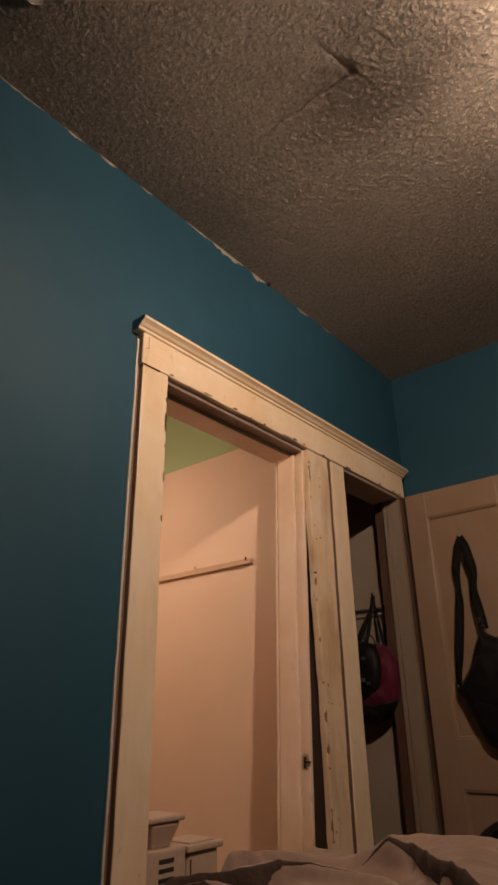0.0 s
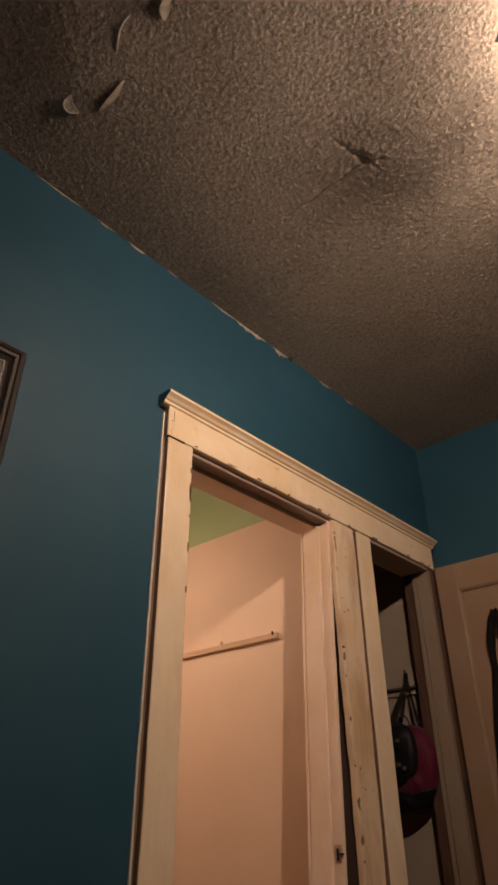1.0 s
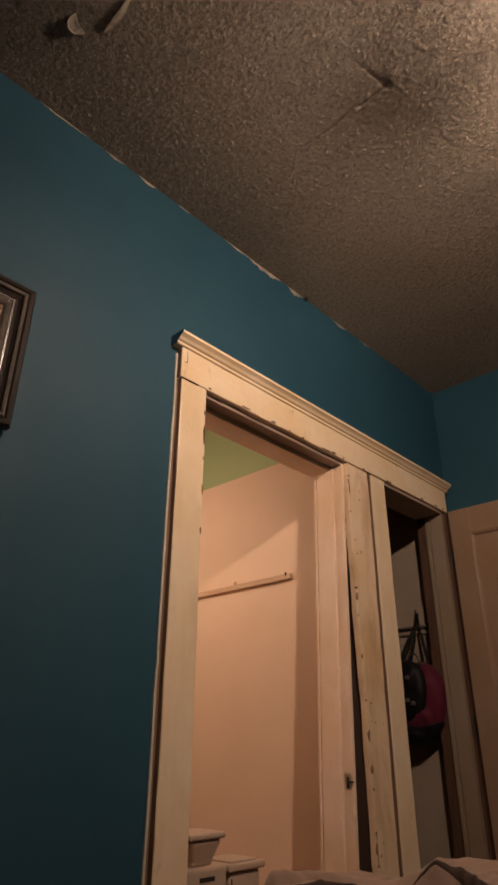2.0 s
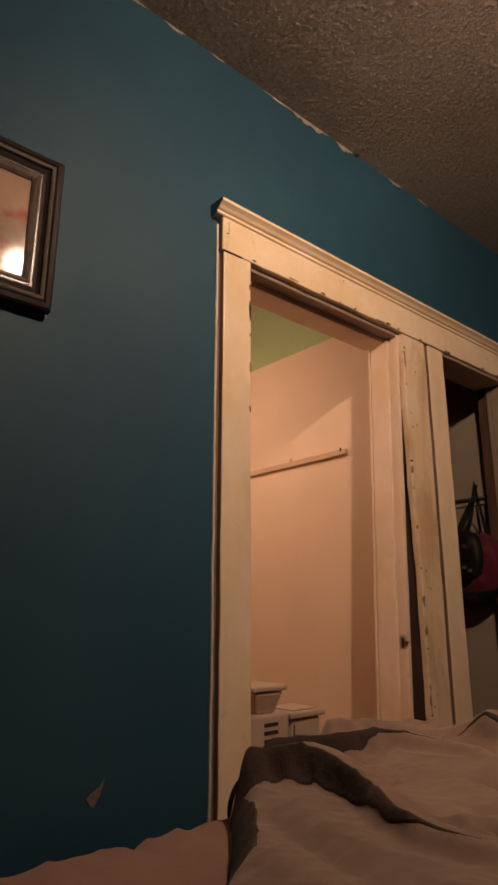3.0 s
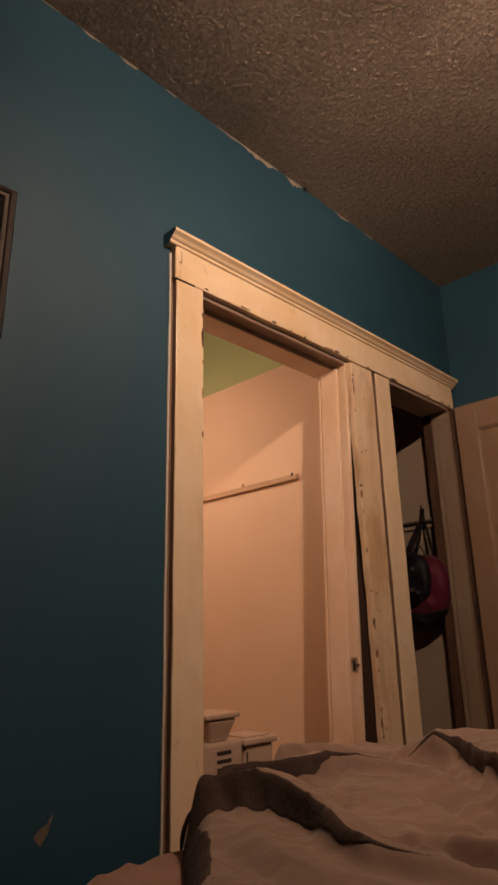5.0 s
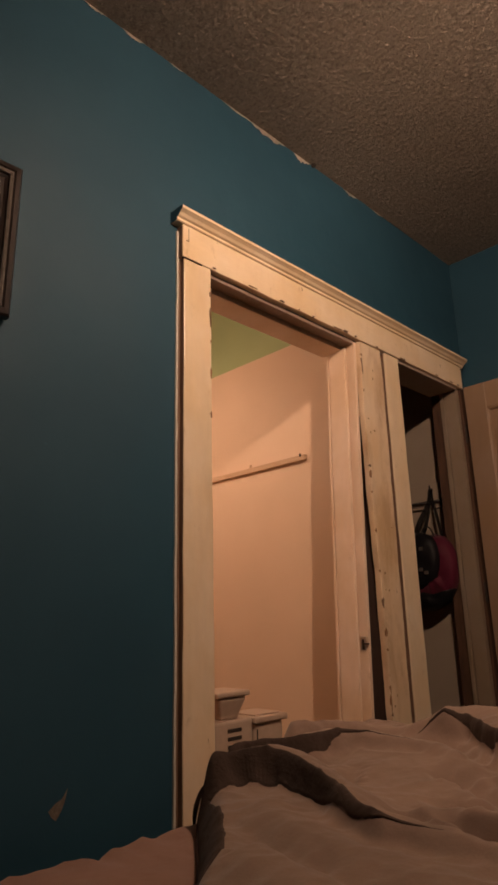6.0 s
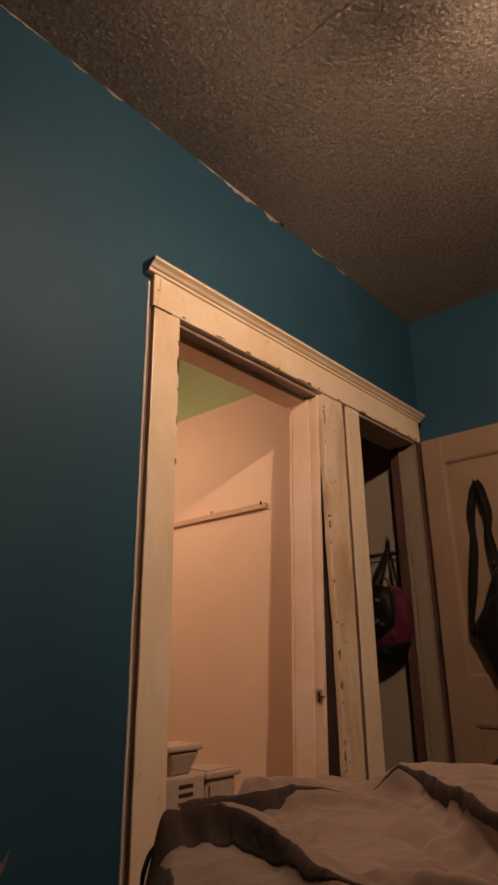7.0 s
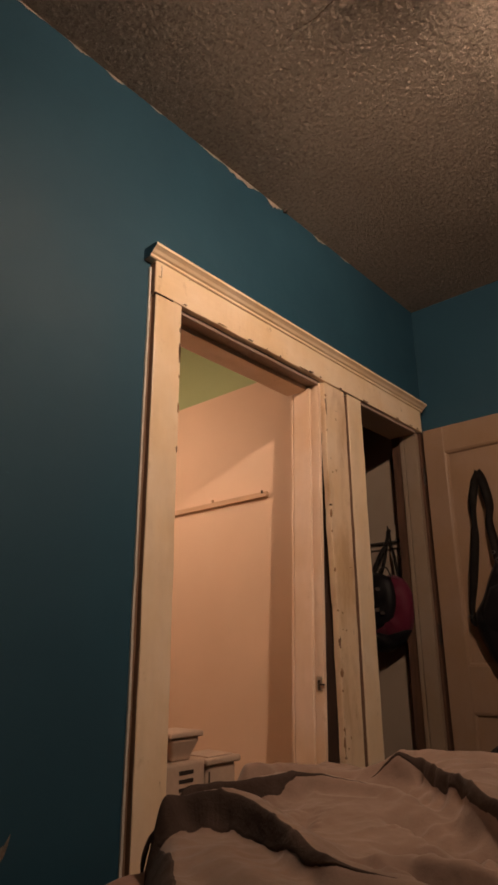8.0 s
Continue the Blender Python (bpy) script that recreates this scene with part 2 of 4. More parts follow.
def tube(points, radius, sides=8, flat=1.0, up=Vector((0, 1, 0))):
    """A round or flattened tube along points."""
    bm = bmesh.new()
    pts = [Vector(p) for p in points]
    rings = []
    for i, p in enumerate(pts):
        d = (pts[min(i + 1, len(pts) - 1)] - pts[max(i - 1, 0)]).normalized()
        u = up.cross(d)
        u = u.normalized() if u.length > 1e-4 else Vector((1, 0, 0))
        w = d.cross(u).normalized()
        rings.append([bm.verts.new(p + u * math.cos(a) * radius + w * math.sin(a) * radius * flat) for a in (2 * math.pi * k / sides for k in range(sides))])
    for r, s in zip(rings, rings[1:]):
        for k in range(sides):
            bm.faces.new((r[k], r[(k + 1) % sides], s[(k + 1) % sides], s[k]))
    bm.faces.new(rings[0][::-1])
    bm.faces.new(rings[-1])
    return bm


def lathe(profile, cx, cy, seg=20, sx=1.0, sy=1.0):
    bm = bmesh.new()
    rings = [[bm.verts.new((cx + r * sx * math.cos(2 * math.pi * k / seg), cy + r * sy * math.sin(2 * math.pi * k / seg), z)) for k in range(seg)] for r, z in profile]
    for r, s in zip(rings, rings[1:]):
        for k in range(seg):
            bm.faces.new((r[k], r[(k + 1) % seg], s[(k + 1) % seg], s[k]))
    bm.faces.new(rings[0][::-1])
    bm.faces.new(rings[-1])
    return bm


def smooth_line(points, n=6):
    """A Catmull-Rom line through points."""
    pts = [Vector(p) for p in points]
    pts = [pts[0] * 2 - pts[1]] + pts + [pts[-1] * 2 - pts[-2]]
    out = []
    for a, b, c, d in zip(pts, pts[1:], pts[2:], pts[3:]):
        for k in range(n):
            t = k / n
            out.append(0.5 * (2 * b + (c - a) * t + (2 * a - 5 * b + 4 * c - d) * t * t + (3 * b - a - 3 * c + d) * t ** 3))
    return out + [pts[-2]]


def step01(v, a, b):
    t = min(1, max(0, (v - a) / (b - a)))
    return t * t * (3 - 2 * t)


# ---------------------------------------------------------------- the shell of the room
def build_shell():
    outline = [(-1.3, 0), (1.985, 0), (1.985, 2.05), (2.835, 2.05), (2.835, 0), (3.05, 0), (3.05, 2.05), (3.645, 2.05), (3.645, 0), (NORTH, 0), (NORTH, CEIL), (-1.3, CEIL)]
    wall_west = finish("wall_west", extrude_yz(outline, -0.13, 0.0), BLUE)
    tagged(wall_west, "teal blue painted wall with two closet openings", "wall", kind="structure")
    wall_north = finish("wall_north", boxed(-1.35, 3.4, NORTH, NORTH + 0.12, 0, CEIL), BLUE)
    tagged(wall_north, "teal blue painted wall behind the open door", "wall", kind="structure")
    wall_east = finish("wall_east", boxed(3.3, 3.4, -1.3, NORTH, 0, CEIL), BLUE)
    tagged(wall_east, "plain teal blue painted bedroom wall", "wall", kind="structure")
    wall_south = finish("wall_south", boxed(-1.35, 3.4, -1.4, -1.3, 0, CEIL), BLUE)
    tagged(wall_south, "plain teal blue painted wall behind the bed", "wall", kind="structure")
    floor = finish("floor", boxed(-1.35, 3.4, -1.4, NORTH + 0.12, -0.1, 0.0), FLOORWOOD)
    tagged(floor, "brown wooden floor under the bed", "floor", kind="structure")

    back = finish("closet_wall_back", boxed(-1.35, -1.25, -1.3, NORTH, 0, CEIL), PINK)
    tagged(back, "pink painted back wall of the closets", "wall", kind="structure")
    near = finish("closet_wall_near", boxed(-1.25, -0.13, 1.30, 1.36, 0, CEIL), PINK)
    tagged(near, "pink painted side wall of the closet", "wall", kind="structure")
    split = finish("closet_wall_between", boxed(-1.25, -0.134, 2.92, 3.04, 0, 2.212), PINK)
    tagged(split, "pink painted partition wall between the two closets", "wall", kind="structure")
    upper = finish("closet_wall_upper", boxed(-1.25, -0.134, 2.92, 3.04, 2.212, CEIL), GREEN)
    tagged(upper, "olive green painted upper part of the closet wall", "wall", kind="structure")
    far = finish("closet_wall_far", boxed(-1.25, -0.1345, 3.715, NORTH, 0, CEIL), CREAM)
    tagged(far, "cream painted side wall of the second closet", "wall", kind="structure")
    lining = finish("closet_wall_front", boxed(-0.142, -0.132, 1.36, 1.98, 0, CEIL), PINK)
    tagged(lining, "pink painted inside of the closet front wall", "wall", kind="structure")
    return wall_west


def ceiling_height(x, y):
    """How far the stippled ceiling hangs below its plane, in metres."""
    p = Vector((x, y, 0))
    wx, wy = x + 0.006 * noise.noise(Vector((x * 30, y * 30, 9))), y + 0.006 * noise.noise(Vector((x * 30, y * 30, 12)))
    d = max(0.0, noise.noise(Vector((wx * 108, wy * 108, 1.3))) - 0.06) * 0.0040
    d += max(0.0, noise.noise(Vector((wx * 62, wy * 62, 7))) - 0.14) * 0.0021
    d += noise.noise(Vector((x * 130, y * 130, 3))) * 0.0010
    d += noise.noise(Vector((x * 2.2, y * 2.2, 4))) * 0.006
    # hairline crack and the dents where a fixture was once fixed
    crack_y = 1.967 + 0.008 * noise.noise(Vector((x * 14, 0, 2)))
    if 0.40 < x < 0.82:
        d -= 0.0045 * math.exp(-((y - crack_y) / 0.005) ** 2) * step01(x, 0.40, 0.6)
        d += 0.0005 * math.exp(-((y - crack_y - 0.014) / 0.012) ** 2)
    along = (x - 0.812) * -0.19 + (y - 1.965) * -0.98
    across = (x - 0.812) * 0.98 + (y - 1.965) * -0.19
    if -0.02 < along < 0.26:
        d -= 0.0030 * math.exp(-(across / 0.0065) ** 2) * (1 - step01(along, 0.0, 0.24))
        d += 0.0003 * math.exp(-((across - 0.026) / 0.016) ** 2) * (1 - step01(along, 0.02, 0.20))
    d -= 0.008 * math.exp(-((x - 0.815) ** 2 + (y - 1.968) ** 2) / 0.008 ** 2)
    d += 0.003 * math.exp(-((x - 0.845) ** 2 + (y - 1.94) ** 2) / 0.022 ** 2)
    # the sagging, peeling sheet
    sag = math.exp(-((x - 0.40) / 0.20) ** 2 - ((y - 1.16) / 0.13) ** 2)
    d += 0.012 * sag
    return d


def build_ceiling():
    """One sheet: a fine stippled field with plain strips round it."""
    x0, x1, y0, y1, s = 0.0, 1.45, 0.90, NORTH, 0.0040
    nx, ny = int((x1 - x0) / s), int((y1 - y0) / s)
    verts, faces = [], []
    for i in range(nx + 1):
        x = x0 + (x1 - x0) * i / nx
        for j in range(ny + 1):
            y = y0 + (y1 - y0) * j / ny
            e = min(1.0, (x1 - x) / 0.15, (y - y0) / 0.10)
            verts.append((x, y, CEIL - ceiling_height(x, y) * max(0.0, e)))
    for i in range(nx):
        for j in range(ny):
            a = i * (ny + 1) + j
            faces.append((a, a + 1, a + ny + 2, a + ny + 1))
    for ax, bx, ay, by in ((-1.35, 0.0, -1.4, NORTH + 0.12), (x1, 3.4, -1.4, NORTH + 0.12), (x0, x1, -1.4, y0)):
        k = len(verts)
        verts += [(ax, ay, CEIL), (bx, ay, CEIL), (bx, by, CEIL), (ax, by, CEIL)]
        faces.append((k, k + 3, k + 2, k + 1))
    k = len(verts)
    verts += [(-1.35, -1.4, CEIL + 0.1), (3.4, -1.4, CEIL + 0.1), (3.4, NORTH + 0.12, CEIL + 0.1), (-1.35, NORTH + 0.12, CEIL + 0.1)]
    faces.append((k, k + 1, k + 2, k + 3))
    me = bpy.data.meshes.new("ceiling")
    me.from_pydata(verts, [], faces)
    me.materials.append(ceiling_material())
    me.shade_smooth()
    ob = new("ceiling", me)
    return tagged(ob, "tan stippled ceiling with a crack and peeling patches", "ceiling", kind="structure")


def build_crack():
    """A dark hairline crack in the ceiling, with a stained dent at its end."""
    bm = bmesh.new()
    rows = []
    for k in range(61):
        x = 0.47 + 0.335 * k / 60
        y = 1.967 + 0.008 * noise.noise(Vector((x * 14, 0, 2))) + 0.002 * noise.noise(Vector((x * 120, 3, 1)))
        w = 0.0016 * (0.25 + abs(noise.noise(Vector((x * 60, 0, 5)))) * 2.2) * step01(x, 0.46, 0.56)
        z = CEIL - max(ceiling_height(x, y - 0.004), ceiling_height(x, y + 0.004), ceiling_height(x, y)) - 0.0006
        rows.append((bm.verts.new((x, y - w, z)), bm.verts.new((x, y + w, z))))
    for a, b in zip(rows, rows[1:]):
        bm.faces.new((a[0], a[1], b[1], b[0]))
    tagged(finish("ceiling_crack", bm, RAW), "dark hairline crack across the ceiling", "crack", kind="structure")
    for x, y, w in ((0.815, 1.966, 0.008), (0.93, 2.37, 0.005), (0.62, 2.72, 0.004)):
        bm = bmesh.new()
        z = CEIL - max(ceiling_height(x + a * w, y + b * w) for a in (-1, 0, 1) for b in (-1, 0, 1)) - 0.0006
        bm.faces.new([bm.verts.new((x + w * math.cos(a) * (0.7 + 0.5 * noise.noise(Vector((x * 50, a, 1)))), y + w * math.sin(a) * (0.7 + 0.5 * noise.noise(Vector((y * 50, a, 4)))), z)) for a in (2 * math.pi * k / 11 for k in range(11))])
        tagged(finish("ceiling_spot", bm, RAW), "small dark pit in the ceiling", "spot", kind="structure")


def lip(name, line, width, drop, curl, label):
    """A curled edge of ceiling skin that hangs from the ceiling along a line of (x, y)."""
    pts = smooth_line([(x, y, 0) for x, y in line], 8)
    bm = bmesh.new()
    rows = []
    for i, p in enumerate(pts):
        d = (pts[min(i + 1, len(pts) - 1)] - pts[max(i - 1, 0)]).normalized()
        side = Vector((-d.y, d.x, 0))
        f = math.sin(math.pi * (i + 0.35) / (len(pts) - 0.3)) ** 0.7
        row = []
        for k in range(7):
            a = k / 6
            off = side * (-a * width * f)
            z = CEIL - 0.001 - ceiling_height(p.x, p.y) - drop * f * a ** 1.6 + curl * f * max(0, a - 0.6)
            row.append(bm.verts.new((p.x + off.x, p.y + off.y, z + 0.002 * noise.noise(p * 60))))
        rows.append(row)
    for r, s in zip(rows, rows[1:]):
        for k in range(6):
            bm.faces.new((r[k], r[k + 1], s[k + 1], s[k]))
    bmesh.ops.solidify(bm, geom=bm.faces[:], thickness=0.003)
    ob = finish(name, bm, PLASTER, True)
    return tagged(ob, label, "peeling paint", kind="structure")


# ---------------------------------------------------------------- closet trim
def worn_inset(z):
    """How far the mullion's ragged edge stands back at a height."""
    return 0.003 + 0.026 * (1 - step01(z, 0.75, 1.75)) + 0.005 * noise.noise(Vector((0, 3, z * 13)))


def build_trim(wall):
    trim = thing("trim_closet", 0.0, 2.0, 0.0, "cream painted wooden casing round two closet openings", "door casing", kind="structure")
    face = 0.022
    part("casing", board(0.018, face, 1.893, 2.001, 0.0, 2.040, 0.0022, 0.045, 0.0025, 1), TRIM, trim)
    part("casing_core", boxed(0.0, 0.0175, 1.8928, 1.998, 0.0, 2.038), EDGEWOOD, trim, "bare brown edge of the casing")
    part("bare_strip", board(0.0, 0.005, 1.8835, 1.8925, 0.0, 2.045, 0.0015, 0.05, 0.001, 51), EDGEWOOD, trim, "bare brown strip beside the casing")
    part("caulk_bead", board(0.0, 0.007, 1.8765, 1.8840, 0.0, 2.13, 0.0022, 0.03, 0.0015, 5), CAULK, trim, "ragged white caulk line")
    worn = board(-0.004, face, 2.797, 2.9505, 0.0, 2.033, 0.0045, 0.025, 0.003, 2, 0.004)
    for v in worn.verts:
        # the hinge side is hacked away towards the floor
        if v.co.y < 2.87:
            v.co.y += worn_inset(v.co.z)
    part("mullion_board", worn, TRIM_WORN, trim, "worn board with dents and chips")
    part("mullion_core", board(0.003, 0.0175, 2.973, 3.075, 0.0, 2.03, 0.002, 0.05, 0.001, 31), EDGEWOOD, trim, "dark filler for the shadow between jamb and wall of the board")
    part("mullion_board", board(0.018, face + 0.002, 2.968, 3.079, 0.0, 2.033, 0.0026, 0.04, 0.003, 3), TRIM, trim)
    part("mullion_core", boxed(0.0, 0.0025, 2.90, 3.06, 0.0, 2.03), RAW, trim, "dark gap between the boards")
    part("header_board", board(0.0, face + 0.004, 1.885, 3.664, 2.036, 2.156, 0.0034, 0.025, 0.003, 4), TRIM_HEAD, trim)
    cap = [(0.0, 2.187), (0.060, 2.187), (0.060, 2.178), (0.055, 2.175), (0.047, 2.170), (0.041, 2.163), (0.038, 2.161), (0.033, 2.159), (0.033, 2.152), (0.029, 2.149), (0.0, 2.149)]
    part("header_cap", prism(cap, 1.857, 3.677, 0.0), TRIM_HEAD, trim, "moulded cap with a cove and bead")
    part("cap_end", prism(cap, 1.8545, 1.8568), BLUE, trim, "blue end of the cap")
    part("header_end", boxed(0.0, face + 0.002, 1.8825, 1.8848, 2.037, 2.143), EDGEWOOD, trim, "bare brown end of the header")
    part("joint", board(0.016, face + 0.0048, 1.887, 1.962, 2.0335, 2.0372, 0.0012, 0.01, 0.0004, 41), RAW, trim, "dark joint under the header")
    part("crack", board(0.020, face + 0.0046, 1.906, 1.9085, 2.096, 2.140, 0.0014, 0.006, 0.0003, 42), RAW, trim, "crack in the header board")
    part("crack", board(0.020, face + 0.0046, 1.896, 1.9075, 2.094, 2.0965, 0.0012, 0.004, 0.0003, 43), RAW, trim, "crack in the header board")

    # jambs and head of the first opening
    part("jamb", board(-0.145, 0.014, 1.982, 1.998, 0.0, 2.04, 0.001, 0.2, 0.002, 6), JAMB, trim)
    part("jamb", board(-0.124, 0.006, 2.780, 2.796, 0.0, 2.03, 0.0015, 0.06, 0.002, 7, 0.040), JAMB, trim, "leaning pinkish jamb")
    part("door_stop", board(-0.112, -0.030, 2.765, 2.779, 0.0, 2.012, 0.0010, 0.06, 0.0045, 8, 0.040), JAMB, trim)
    part("jamb_edge", board(-0.126, -0.115, 2.766, 2.7795, 0.0, 2.018, 0.001, 0.08, 0.002, 9, 0.040), JAMB, trim)
    part("head_jamb", boxed(-0.145, 0.004, 1.999, 2.779, 2.020, 2.034, 0.002), HEADGREY, trim, "grey worn head of the opening")
    part("head_stop", board(-0.145, -0.045, 2.0, 2.768, 2.004, 2.023, 0.0012, 0.1, 0.003, 11), JAMB, trim)
    # second opening
    part("jamb", boxed(-0.10, 0.014, 3.064, 3.079, 0.0, 2.03, 0.002), JAMB, trim)
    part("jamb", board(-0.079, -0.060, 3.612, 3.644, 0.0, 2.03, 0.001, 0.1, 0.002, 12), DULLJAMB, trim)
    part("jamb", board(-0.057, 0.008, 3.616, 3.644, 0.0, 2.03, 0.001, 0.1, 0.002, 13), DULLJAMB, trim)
    # dark filler that paints the gap shadow between jamb and closet wall
    part("gap_shade_filler", boxed(-0.1335, -0.0795, 3.630, 3.7145, 0.0, 2.03), RAW, trim, "dark filler for the shadow between jamb and wall")
    part("head_jamb", boxed(-0.13, 0.014, 3.08, 3.611, 2.022, 2.036, 0.002), HEADGREY, trim)

    part("stud_edge", boxed(-0.128, -0.001, 2.829, 2.8345, 0.0, 2.03), STUD_SHADE, trim, "reddish stud with the gap's shade painted in")
    # two added fillers, dark so that the hinge gap looks shaded
    part("hinge_gap_shade", boxed(0.0, 0.020, 3.6455, 3.728, 0.0, 2.034), RAW, trim, "added dark filler for the shade in the hinge gap")
    part("hinge_gap_shade", boxed(0.0205, 0.0335, 3.700, 3.728, 0.0, 2.02), RAW, trim, "added dark filler for the shade in the hinge gap")
    strike = bmesh.new()
    box(strike, -0.024, -0.002, 2.7295, 2.7325, 0.843, 0.890, 0.0008, 1)
    plate = part("strike_plate", strike, STEEL, trim, "worn metal strike plate")
    part("keeper", boxed(-0.018, -0.008, 2.7275, 2.7299, 0.846, 0.880, 0.0008, 1), DARKMETAL, plate, "dark keeper slot")
    part("catch", boxed(-0.008, 0.012, 2.7260, 2.7299, 0.862, 0.868, 0.001, 1), DARKMETAL, plate, "small dark catch")
    rnd = random.Random(5)
    gouges = []
    for i in range(28):
        # gouges where hinges and nails have been: most along the hacked edge, brown to black
        z = 0.62 + 1.38 * rnd.random()
        near = i < 17
        edge = 2.7985 + 0.004 * (z - 2.03) + worn_inset(z)
        if near:
            w, hgt = 0.0025 + 0.006 * rnd.random() ** 2, 0.005 + 0.030 * rnd.random() ** 2
            y = edge + w * 0.35
        else:
            w, hgt = 0.0015 + 0.003 * rnd.random(), 0.002 + 0.004 * rnd.random()
            y = edge + 0.02 + 0.09 * rnd.random()
        gouges.append((face, y, z, w, hgt, (GOUGE, EDGEWOOD, GOUGE, RAW, GOUGE)[i % 5] if near else GOUGE))
    for i in range(26):
        # the header's lower edge is chipped, and so are the casing's inner edge and the cap's end
        if i < 17:
            gouges.append((face + 0.0058, 1.93 + 1.70 * rnd.random(), 2.0395 + 0.004 * rnd.random(), 0.004 + 0.020 * rnd.random() ** 2, 0.0015 + 0.0035 * rnd.random(), (GOUGE, EDGEWOOD, RAW)[i % 3]))
        else:
            gouges.append((face + 0.0008, 1.997, 1.30 + 0.72 * rnd.random() ** 0.6, 0.0015 + 0.003 * rnd.random(), 0.006 + 0.022 * rnd.random() ** 2, (GOUGE, EDGEWOOD)[i % 2]))
    for x, y, z, w, hgt, mat in gouges:
        bm = bmesh.new()
        k = 11
        ring = [bm.verts.new((x + 0.0016, y + w * math.cos(a) * (0.35 + 0.8 * rnd.random()), z + hgt * math.sin(a) * (0.4 + 0.7 * rnd.random()))) for a in (2 * math.pi * j / k for j in range(k))]
        low = [bm.verts.new((x - 0.004, v.co.y, v.co.z)) for v in ring]
        bm.faces.new(ring)
        for j in range(k):
            bm.faces.new((ring[j], low[j], low[(j + 1) % k], ring[(j + 1) % k]))
        part("gouge", bm, mat, trim, "brown wood showing through the paint")
    settle(trim)
    return trim


def build_wall_marks(wall):
    rnd = random.Random(3)
    # a torn chip of paint low on the wall
    for name, pts in (("paint_chip", [(-0.020, -0.010), (-0.008, 0.004), (0.006, 0.012), (0.017, 0.034), (0.013, 0.010), (0.007, -0.012), (-0.004, -0.034), (-0.012, -0.026)]),):
        bm = bmesh.new()
        a = [bm.verts.new((0.0012, 1.572 + y * 1.15, 0.586 + z * 0.85)) for y, z in pts]
        b = [bm.verts.new((-0.003, v.co.y, v.co.z)) for v in a]
        bm.faces.new(a)
        for j in range(len(a)):
            bm.faces.new((a[j], b[j], b[(j + 1) % len(a)], a[(j + 1) % len(a)]))
        part(name, bm, CHIP, wall, "pale chip where the paint has come off")
    # ragged slivers of bare plaster along the ceiling line
    for y0, y1, w in ((1.28, 1.45, 0.007), (1.52, 1.60, 0.010), (1.66, 1.74, 0.012), (1.85, 1.90, 0.006), (2.08, 2.24, 0.007), (2.22, 2.42, 0.024), (2.47, 2.57, 0.024), (2.80, 2.90, 0.013), (3.02, 3.10, 0.007)):
        n = 12
        bm = bmesh.new()
        top, bot = [], []
        for i in range(n + 1):
            y = y0 + (y1 - y0) * i / n
            f = math.sin(math.pi * min(0.97, max(0.03, i / n)))
            d = w * f * (0.45 + 0.8 * rnd.random())
            top.append(bm.verts.new((0.0015, y, CEIL - 0.001)))
            bot.append(bm.verts.new((0.0025, y, CEIL - 0.004 - d)))
        for i in range(n):
            bm.faces.new((top[i], top[i + 1], bot[i + 1], bot[i]))
        bmesh.ops.solidify(bm, geom=bm.faces[:], thickness=0.002)
        part("plaster_sliver", bm, SLIVER, wall, "bare plaster at the ceiling line")
    bm = bmesh.new()
    bmesh.ops.create_icosphere(bm, subdivisions=2, radius=0.010, matrix=Matrix.Translation((0.010, 2.585, CEIL - 0.006)))
    part("hole", bm, DARKHOLE, wall, "small dark hole at the ceiling line")


